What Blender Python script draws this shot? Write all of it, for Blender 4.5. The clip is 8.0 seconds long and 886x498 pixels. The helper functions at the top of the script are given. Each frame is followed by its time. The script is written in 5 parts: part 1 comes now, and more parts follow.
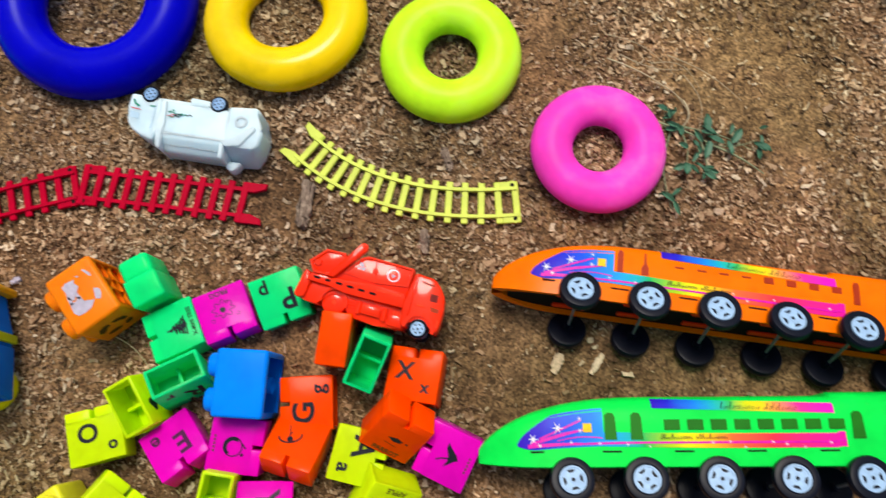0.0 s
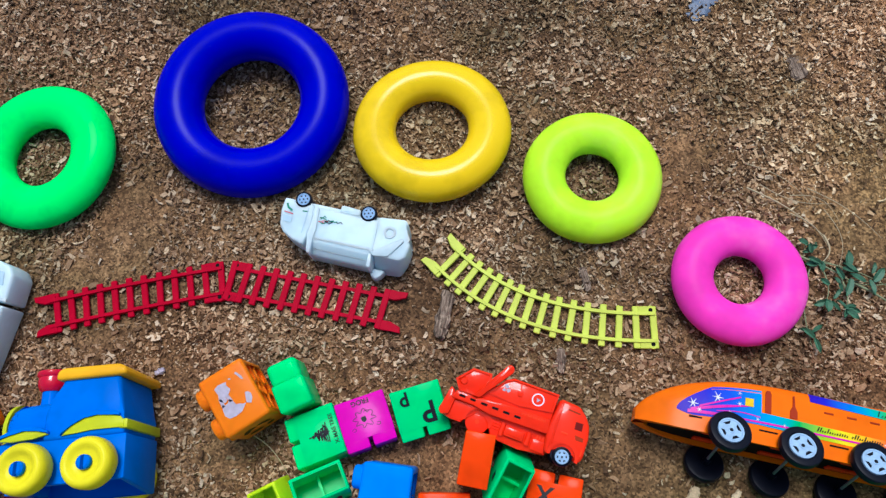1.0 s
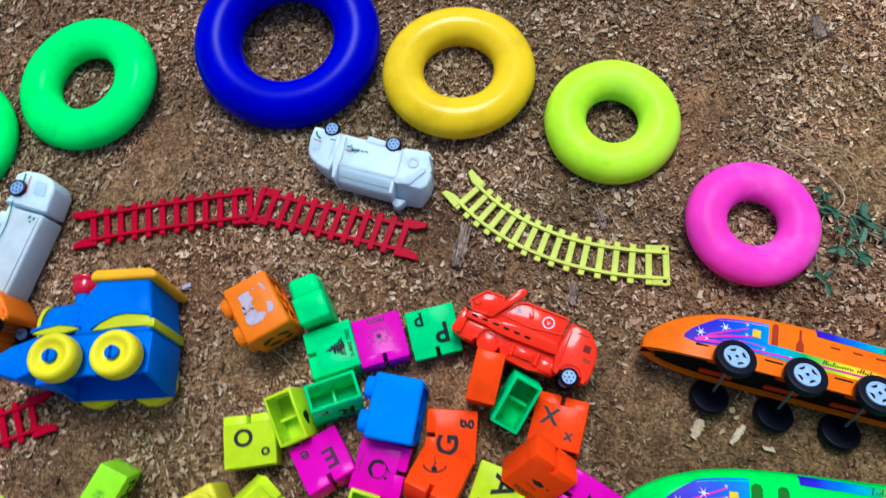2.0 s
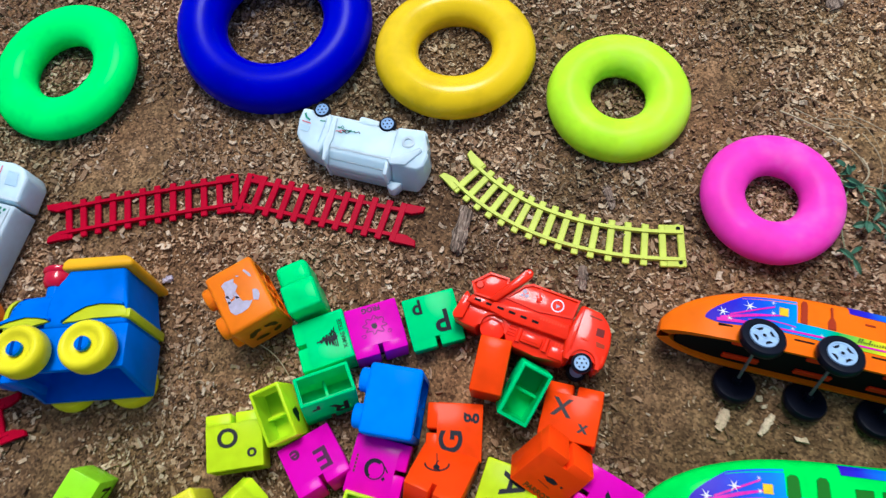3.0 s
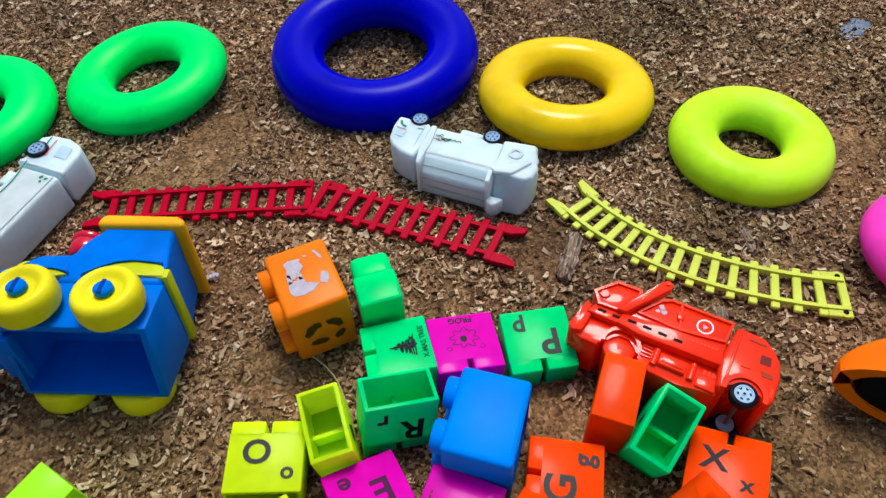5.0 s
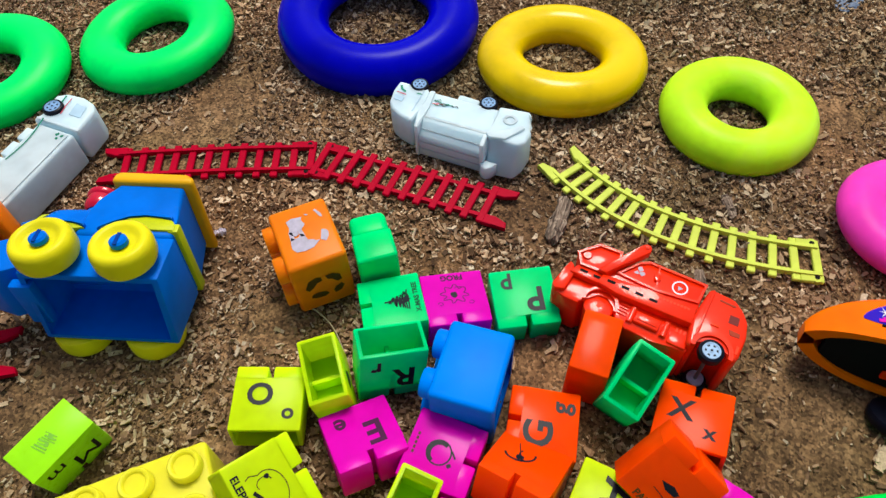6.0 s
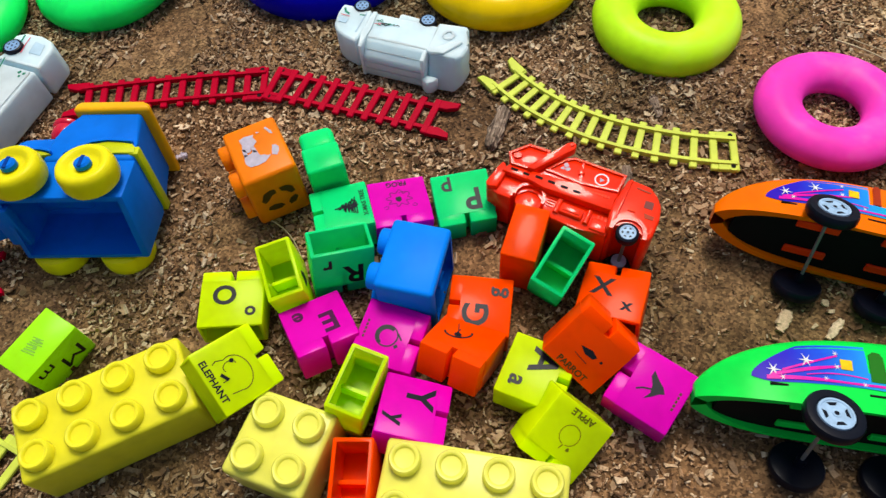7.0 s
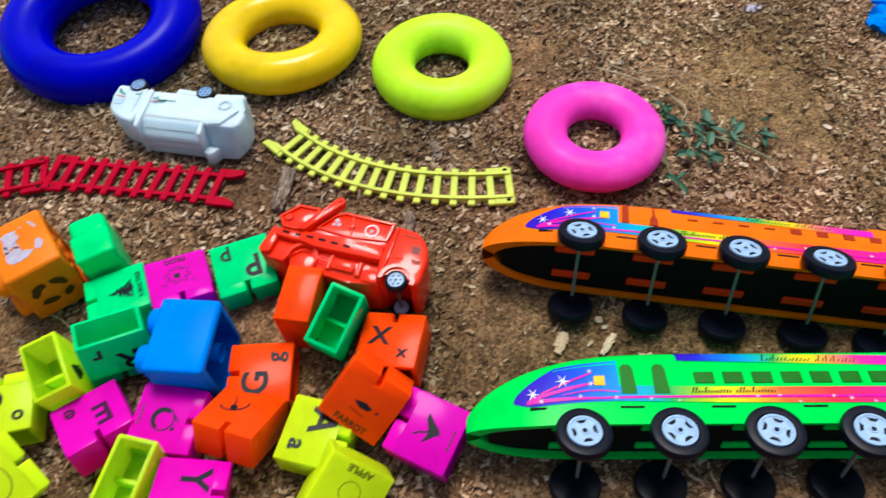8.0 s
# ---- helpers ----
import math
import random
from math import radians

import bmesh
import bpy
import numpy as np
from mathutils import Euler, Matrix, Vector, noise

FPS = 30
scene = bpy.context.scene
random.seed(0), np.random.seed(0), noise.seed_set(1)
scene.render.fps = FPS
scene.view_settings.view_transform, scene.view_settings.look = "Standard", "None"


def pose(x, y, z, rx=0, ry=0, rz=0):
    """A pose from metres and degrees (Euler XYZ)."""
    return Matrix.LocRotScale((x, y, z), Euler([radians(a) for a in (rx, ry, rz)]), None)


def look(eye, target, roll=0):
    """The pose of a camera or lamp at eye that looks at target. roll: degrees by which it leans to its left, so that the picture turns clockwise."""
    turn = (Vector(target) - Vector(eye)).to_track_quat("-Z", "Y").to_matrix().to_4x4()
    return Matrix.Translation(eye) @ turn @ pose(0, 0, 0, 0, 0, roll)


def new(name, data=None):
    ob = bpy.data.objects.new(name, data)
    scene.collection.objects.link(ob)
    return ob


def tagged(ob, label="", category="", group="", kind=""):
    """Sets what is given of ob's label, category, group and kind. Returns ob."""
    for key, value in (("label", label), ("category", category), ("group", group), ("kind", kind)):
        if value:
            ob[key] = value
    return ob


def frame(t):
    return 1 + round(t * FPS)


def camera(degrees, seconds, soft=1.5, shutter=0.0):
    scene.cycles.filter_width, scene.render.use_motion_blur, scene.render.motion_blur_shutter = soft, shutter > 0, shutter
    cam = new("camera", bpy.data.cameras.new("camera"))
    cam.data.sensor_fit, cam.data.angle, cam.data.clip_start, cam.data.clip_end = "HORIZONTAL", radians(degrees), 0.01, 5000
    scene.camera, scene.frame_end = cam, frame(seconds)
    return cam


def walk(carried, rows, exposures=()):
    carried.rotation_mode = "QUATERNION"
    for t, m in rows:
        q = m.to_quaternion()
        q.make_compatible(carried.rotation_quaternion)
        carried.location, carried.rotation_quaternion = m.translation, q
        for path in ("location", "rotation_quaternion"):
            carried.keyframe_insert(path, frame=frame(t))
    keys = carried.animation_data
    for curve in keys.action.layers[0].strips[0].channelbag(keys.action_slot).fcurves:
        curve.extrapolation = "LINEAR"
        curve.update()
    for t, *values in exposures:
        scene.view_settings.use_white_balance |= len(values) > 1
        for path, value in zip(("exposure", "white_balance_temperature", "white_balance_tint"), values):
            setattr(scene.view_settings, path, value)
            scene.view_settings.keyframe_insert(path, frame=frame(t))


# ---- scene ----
cam = camera(64.2, 8.0, soft=1.35, shutter=0.25)
CHIPS = 116000
SHARDS = 120000
PATH = [
    (0, (-0.01, 0.035, 0.557), (-0.076, 0.46, -1.396), -6.8),
    (0.3, (-0.05, 0.047, 0.563), (-0.19, 0.499, -1.38), -12.8),
    (0.5, (-0.081, 0.054, 0.567), (-0.231, 0.513, -1.374), -12.3),
    (0.7, (-0.097, 0.075, 0.574), (-0.236, 0.536, -1.367), -11.0),
    (1, (-0.105, 0.085, 0.584), (-0.254, 0.618, -1.338), -9.7),
    (1.3, (-0.119, 0.079, 0.594), (-0.238, 0.601, -1.333), -8.2),
    (1.5, (-0.128, 0.077, 0.611), (-0.246, 0.589, -1.319), -8.7),
    (1.7, (-0.122, 0.05, 0.605), (-0.259, 0.659, -1.295), -7.2),
    (2, (-0.091, 0.013, 0.582), (-0.312, 0.576, -1.325), -12.5),
    (2.2, (-0.076, -0.001, 0.586), (-0.321, 0.542, -1.324), -13.7),
    (3.3, (-0.114, -0.019, 0.454), (-0.33, 0.782, -1.366), -8.6),
    (3.4, (-0.124, -0.024, 0.423), (-0.313, 0.852, -1.365), -5.9),
    (3.5, (-0.123, -0.025, 0.412), (-0.34, 0.915, -1.34), -6.7),
    (3.8, (-0.117, -0.036, 0.398), (-0.28, 1.02, -1.293), -3.0),
    (4, (-0.11, -0.044, 0.392), (-0.274, 1.073, -1.258), -3.5),
    (4.2, (-0.115, -0.052, 0.394), (-0.308, 1.148, -1.194), -3.8),
    (4.5, (-0.132, -0.084, 0.382), (-0.387, 1.07, -1.231), -2.4),
    (4.7, (-0.143, -0.099, 0.38), (-0.463, 1.116, -1.176), -2.6),
    (5.8, (-0.127, -0.121, 0.394), (-0.519, 0.987, -1.224), -3.8),
    (6, (-0.127, -0.124, 0.401), (-0.49, 0.975, -1.231), -3.0),
    (6.3, (-0.116, -0.137, 0.41), (-0.461, 0.908, -1.26), -4.4),
    (6.5, (-0.107, -0.146, 0.413), (-0.45, 0.887, -1.265), -4.8),
    (6.8, (-0.1, -0.155, 0.415), (-0.397, 0.803, -1.315), -4.9),
    (7, (-0.085, -0.156, 0.42), (-0.395, 0.808, -1.305), -5.8),
    (7.2, (-0.076, -0.158, 0.424), (-0.359, 0.83, -1.292), -5.1),
    (7.4, (-0.051, -0.149, 0.426), (-0.311, 0.861, -1.281), -5.6),
    (7.5, (-0.034, -0.148, 0.426), (-0.258, 0.886, -1.271), -5.3),
    (7.8, (-0.009, -0.141, 0.432), (-0.165, 0.899, -1.269), -4.4),
    (8, (0.011, -0.137, 0.425), (-0.104, 0.954, -1.247), -3.6),
]
walk(cam, [(t, look(eye, target, roll)) for t, eye, target, roll in PATH], [(0.0, 0.27, 6600, 9), (0.6, 0.15, 6050, 8.5), (1.0, 0.10, 5700, 9), (2.0, 0.14, 5500, 9.5), (4.0, 0.19, 6050, 10), (6.0, 0.23, 6500, 7), (7.0, 0.21, 6750, 7.5), (8.0, 0.32, 6150, 9.5)])

# ---- light ----
SUN_ELEVATION, SUN_AZIMUTH = 66.0, 96.0  # degrees; azimuth counted from +x towards +y
sky_world = bpy.data.worlds.new("overcast_sky")
sky_world.use_nodes = True
scene.world = sky_world
wn = sky_world.node_tree.nodes
sky = wn.new("ShaderNodeTexSky")
sky.sky_type = "NISHITA"
sky.sun_disc = False
sky.sun_elevation = radians(SUN_ELEVATION)
sky.sun_rotation = radians(90 - SUN_AZIMUTH)
sky.air_density, sky.dust_density = 1.0, 4.0
wn["Background"].inputs["Strength"].default_value = 0.095
sky_world.node_tree.links.new(sky.outputs["Color"], wn["Background"].inputs["Color"])
sun = new("sun", bpy.data.lights.new("sun", "SUN"))
sun.data.energy, sun.data.angle, sun.data.color = 2.3, radians(20), (1.0, 0.94, 0.86)
az, el = radians(SUN_AZIMUTH), radians(SUN_ELEVATION)
sun.matrix_basis = look((3 * math.cos(az) * math.cos(el), 3 * math.sin(az) * math.cos(el), 3 * math.sin(el)), (0, 0, 0))


# ---- materials ----
def shader(name):
    m = bpy.data.materials.new(name)
    m.use_nodes = True
    t = m.node_tree
    return m, t, t.nodes, t.links, t.nodes["Principled BSDF"]


def ramp(n, stops, interpolation="LINEAR"):
    r = n.new("ShaderNodeValToRGB")
    r.color_ramp.interpolation = interpolation
    while len(r.color_ramp.elements) < len(stops):
        r.color_ramp.elements.new(0.5)
    for e, (p, c) in zip(r.color_ramp.elements, stops):
        e.position, e.color = p, (*c, 1)
    return r


def noise_tex(n, l, scale, detail=4, rough=0.6, coord="Object"):
    tc = n.new("ShaderNodeTexCoord")
    t = n.new("ShaderNodeTexNoise")
    t.inputs["Scale"].default_value, t.inputs["Detail"].default_value, t.inputs["Roughness"].default_value = scale, detail, rough
    l.new(tc.outputs[coord], t.inputs["Vector"])
    return t


def plastic(name, colour, rough=0.28, scuff=0.10, dust=0.04, bump=0.25, sub=0.0, gloss=0.12, pale=0.0):
    """Moulded toy plastic: slight blotches, fine scratches in the gloss, a little soil dust. pale: dull lighter
    blotches, a mottled sheen put into the colour.
    """
    m, t, n, l, b = shader(name)
    big = noise_tex(n, l, 28, 3)
    fine = noise_tex(n, l, 420, 5, 0.7)
    shade = tuple(c * 0.8 for c in colour)
    r = ramp(n, [(0.3, shade), (0.55, colour), (0.75, tuple(c + (0.9 - c) * pale for c in colour))])
    l.new(big.outputs["Fac"], r.inputs["Fac"])
    speck = ramp(n, [(0.60, (0, 0, 0)), (0.78, (dust * 2, dust * 2, dust * 2))])
    l.new(fine.outputs["Fac"], speck.inputs["Fac"])
    mix = n.new("ShaderNodeMix")
    mix.data_type = "RGBA"
    l.new(speck.outputs["Color"], mix.inputs["Factor"])
    l.new(r.outputs["Color"], mix.inputs["A"])
    mix.inputs["B"].default_value = (0.34, 0.25, 0.17, 1)
    l.new(mix.outputs["Result"], b.inputs["Base Color"])
    mr = n.new("ShaderNodeMapRange")
    mr.inputs["To Min"].default_value, mr.inputs["To Max"].default_value = rough - scuff / 2, rough + scuff
    l.new(fine.outputs["Fac"], mr.inputs["Value"])
    l.new(mr.outputs["Result"], b.inputs["Roughness"])
    b.inputs["Specular IOR Level"].default_value = gloss
    if sub:
        b.inputs["Subsurface Weight"].default_value = sub
        b.inputs["Subsurface Radius"].default_value = (0.010, 0.010, 0.010)
        b.inputs["Subsurface Scale"].default_value = 1.0
    bp = n.new("ShaderNodeBump")
    bp.inputs["Strength"].default_value, bp.inputs["Distance"].default_value = bump, 0.0003
    l.new(big.outputs["Fac"], bp.inputs["Height"])
    l.new(bp.outputs["Normal"], b.inputs["Normal"])
    return m


def plain(name, colour, rough=0.5, metal=0.0, gloss=0.5):
    m, t, n, l, b = shader(name)
    nz = noise_tex(n, l, 260, 4)
    r = ramp(n, [(0.3, tuple(c * 0.75 for c in colour)), (0.7, colour)])
    l.new(nz.outputs["Fac"], r.inputs["Fac"])
    l.new(r.outputs["Color"], b.inputs["Base Color"])
    b.inputs["Roughness"].default_value, b.inputs["Metallic"].default_value = rough, metal
    b.inputs["Specular IOR Level"].default_value = gloss
    return m


def livery(name, stops, length):
    """Printed foil whose colour runs along the train."""
    m, t, n, l, b = shader(name)
    tc = n.new("ShaderNodeTexCoord")
    sep = n.new("ShaderNodeSeparateXYZ")
    l.new(tc.outputs["Object"], sep.inputs["Vector"])
    wob = noise_tex(n, l, 90, 3)
    add = n.new("ShaderNodeMath")
    add.operation = "MULTIPLY_ADD"
    l.new(wob.outputs["Fac"], add.inputs[0])
    add.inputs[1].default_value = 0.012
    l.new(sep.outputs["X"], add.inputs[2])
    mr = n.new("ShaderNodeMapRange")
    mr.inputs["From Max"].default_value = length
    l.new(add.outputs["Value"], mr.inputs["Value"])
    r = ramp(n, stops)
    l.new(mr.outputs["Result"], r.inputs["Fac"])
    l.new(r.outputs["Color"], b.inputs["Base Color"])
    b.inputs["Roughness"].default_value = 0.35
    b.inputs["Specular IOR Level"].default_value = 0.1
    return m


def earth_tint(n, l, colour):
    """Broad drifts of olive and of redder earth over a colour, and one paler area behind the weed."""
    drift = noise_tex(n, l, 4.5, 4, 0.6)
    r = ramp(n, [(0.38, (0.85, 0.915, 0.715)), (0.5, (0.95, 0.94, 0.825)), (0.62, (1.02, 0.94, 0.795))])
    l.new(drift.outputs["Fac"], r.inputs["Fac"])
    mx = n.new("ShaderNodeMix")
    mx.data_type, mx.blend_type = "RGBA", "MULTIPLY"
    mx.inputs["Factor"].default_value = 1.0
    l.new(colour, mx.inputs["A"])
    l.new(r.outputs["Color"], mx.inputs["B"])
    place = n.new("ShaderNodeTexCoord")
    away = n.new("ShaderNodeVectorMath")
    away.operation = "DISTANCE"
    l.new(place.outputs["Object"], away.inputs[0])
    away.inputs[1].default_value = (0.30, 0.48, 0.0)
    ragged = n.new("ShaderNodeMath")
    ragged.operation = "MULTIPLY_ADD"
    l.new(drift.outputs["Fac"], ragged.inputs[0])
    ragged.inputs[1].default_value = 0.25
    l.new(away.outputs["Value"], ragged.inputs[2])
    # lighter colour inside a ragged circle round that spot
    pale_area = ramp(n, [(0.22, (1.42, 1.38, 1.32)), (0.50, (1.0, 1.0, 1.0))])
    l.new(ragged.outputs["Value"], pale_area.inputs["Fac"])
    dry = n.new("ShaderNodeMix")
    dry.data_type, dry.blend_type = "RGBA", "MULTIPLY"
    dry.inputs["Factor"].default_value = 1.0
    l.new(mx.outputs["Result"], dry.inputs["A"])
    l.new(pale_area.outputs["Color"], dry.inputs["B"])
    return dry.outputs["Result"]


def soil_material():
    m, t, n, l, b = shader("sandy_soil")
    big = noise_tex(n, l, 7, 6, 0.65)
    mid = noise_tex(n, l, 70, 6, 0.7)
    fine = noise_tex(n, l, 600, 5, 0.7)
    r1 = ramp(n, [(0.3, (0.108, 0.066, 0.039)), (0.5, (0.212, 0.138, 0.086)), (0.72, (0.335, 0.232, 0.152))])
    l.new(mid.outputs["Fac"], r1.inputs["Fac"])
    r2 = ramp(n, [(0.36, (0.50, 0.45, 0.42)), (0.5, (0.85, 0.80, 0.76)), (0.64, (1.12, 1.06, 1.0))])
    l.new(big.outputs["Fac"], r2.inputs["Fac"])
    mx = n.new("ShaderNodeMix")
    mx.data_type, mx.blend_type = "RGBA", "MULTIPLY"
    mx.inputs["Factor"].default_value = 1.0
    l.new(r1.outputs["Color"], mx.inputs["A"])
    l.new(r2.outputs["Color"], mx.inputs["B"])
    r3 = ramp(n, [(0.0, (0.34, 0.31, 0.29)), (0.35, (0.72, 0.68, 0.62)), (0.7, (1.15, 1.1, 1.0)), (1.0, (1.7, 1.62, 1.5))])
    grains = n.new("ShaderNodeTexVoronoi")
    grains.inputs["Scale"].default_value, grains.inputs["Randomness"].default_value = 620, 1.0
    place = n.new("ShaderNodeTexCoord")
    bent = n.new("ShaderNodeVectorMath")
    bent.operation = "MULTIPLY_ADD"
    l.new(fine.outputs["Color"], bent.inputs[0])
    bent.inputs[1].default_value = (0.0016, 0.0016, 0.0016)
    l.new(place.outputs["Object"], bent.inputs[2])
    l.new(bent.outputs["Vector"], grains.inputs["Vector"])
    tone = n.new("ShaderNodeSeparateColor")
    l.new(grains.outputs["Color"], tone.inputs["Color"])
    l.new(tone.outputs["Red"], r3.inputs["Fac"])
    mx2 = n.new("ShaderNodeMix")
    mx2.data_type, mx2.blend_type = "RGBA", "MULTIPLY"
    mx2.inputs["Factor"].default_value = 1.0
    l.new(mx.outputs["Result"], mx2.inputs["A"])
    l.new(r3.outputs["Color"], mx2.inputs["B"])
    l.new(earth_tint(n, l, mx2.outputs["Result"]), b.inputs["Base Color"])
    b.inputs["Roughness"].default_value = 0.9
    b.inputs["Specular IOR Level"].default_value = 0.2
    bp = n.new("ShaderNodeBump")
    bp.inputs["Strength"].default_value, bp.inputs["Distance"].default_value = 0.9, 0.002
    l.new(mid.outputs["Fac"], bp.inputs["Height"])
    bp2 = n.new("ShaderNodeBump")
    bp2.inputs["Strength"].default_value, bp2.inputs["Distance"].default_value = 0.8, 0.0008
    l.new(fine.outputs["Fac"], bp2.inputs["Height"])
    l.new(bp.outputs["Normal"], bp2.inputs["Normal"])
    l.new(bp2.outputs["Normal"], b.inputs["Normal"])
    return m


def chip_material(name, per_object):
    m, t, n, l, b = shader(name)
    if per_object:
        src = n.new("ShaderNodeObjectInfo").outputs["Random"]
    else:
        src = n.new("ShaderNodeNewGeometry").outputs["Random Per Island"]
    r = ramp(n, [(0.0, (0.08, 0.048, 0.029)), (0.14, (0.18, 0.113, 0.070)), (0.30, (0.33, 0.215, 0.140)), (0.54, (0.43, 0.30, 0.203)), (0.76, (0.57, 0.44, 0.32)), (0.92, (0.74, 0.63, 0.50)), (1.0, (0.74, 0.67, 0.58))])
    l.new(src, r.inputs["Fac"])
    grain = noise_tex(n, l, 700, 5, 0.7)
    r2 = ramp(n, [(0.3, (0.6, 0.57, 0.55)), (0.7, (1.15, 1.12, 1.1))])
    l.new(grain.outputs["Fac"], r2.inputs["Fac"])
    mx = n.new("ShaderNodeMix")
    mx.data_type, mx.blend_type = "RGBA", "MULTIPLY"
    mx.inputs["Factor"].default_value = 1.0
    l.new(r.outputs["Color"], mx.inputs["A"])
    l.new(r2.outputs["Color"], mx.inputs["B"])
    patchy = noise_tex(n, l, 9, 5, 0.6)
    r3 = ramp(n, [(0.36, (0.55, 0.49, 0.46)), (0.5, (0.92, 0.88, 0.86)), (0.64, (1.15, 1.12, 1.08))])
    l.new(patchy.outputs["Fac"], r3.inputs["Fac"])
    mx3 = n.new("ShaderNodeMix")
    mx3.data_type, mx3.blend_type = "RGBA", "MULTIPLY"
    mx3.inputs["Factor"].default_value = 0.0 if per_object else 1.0
    l.new(mx.outputs["Result"], mx3.inputs["A"])
    l.new(r3.outputs["Color"], mx3.inputs["B"])
    l.new(earth_tint(n, l, mx3.outputs["Result"]), b.inputs["Base Color"])
    b.inputs["Roughness"].default_value = 0.8
    b.inputs["Specular IOR Level"].default_value = 0.25
    bp = n.new("ShaderNodeBump")
    bp.inputs["Strength"].default_value, bp.inputs["Distance"].default_value = 0.5, 0.0004
    l.new(grain.outputs["Fac"], bp.inputs["Height"])
    l.new(bp.outputs["Normal"], b.inputs["Normal"])
    return m


def bark_material():
    """Weathered wood whose fibres run along the piece."""
    m, t, n, l, b = shader("old_bark")
    tc = n.new("ShaderNodeTexCoord")
    mp = n.new("ShaderNodeMapping")
    mp.inputs["Scale"].default_value = (60, 700, 500)
    l.new(tc.outputs["Object"], mp.inputs["Vector"])
    fibre = n.new("ShaderNodeTexNoise")
    fibre.inputs["Scale"].default_value, fibre.inputs["Detail"].default_value = 1.0, 6
    l.new(mp.outputs["Vector"], fibre.inputs["Vector"])
    r = ramp(n, [(0.34, (0.045, 0.030, 0.020)), (0.5, (0.19, 0.135, 0.095)), (0.66, (0.40, 0.31, 0.23))])
    l.new(fibre.outputs["Fac"], r.inputs["Fac"])
    l.new(r.outputs["Color"], b.inputs["Base Color"])
    b.inputs["Roughness"].default_value = 0.9
    bp = n.new("ShaderNodeBump")
    bp.inputs["Strength"].default_value, bp.inputs["Distance"].default_value = 1.0, 0.0012
    l.new(fibre.outputs["Fac"], bp.inputs["Height"])
    l.new(bp.outputs["Normal"], b.inputs["Normal"])
    return m


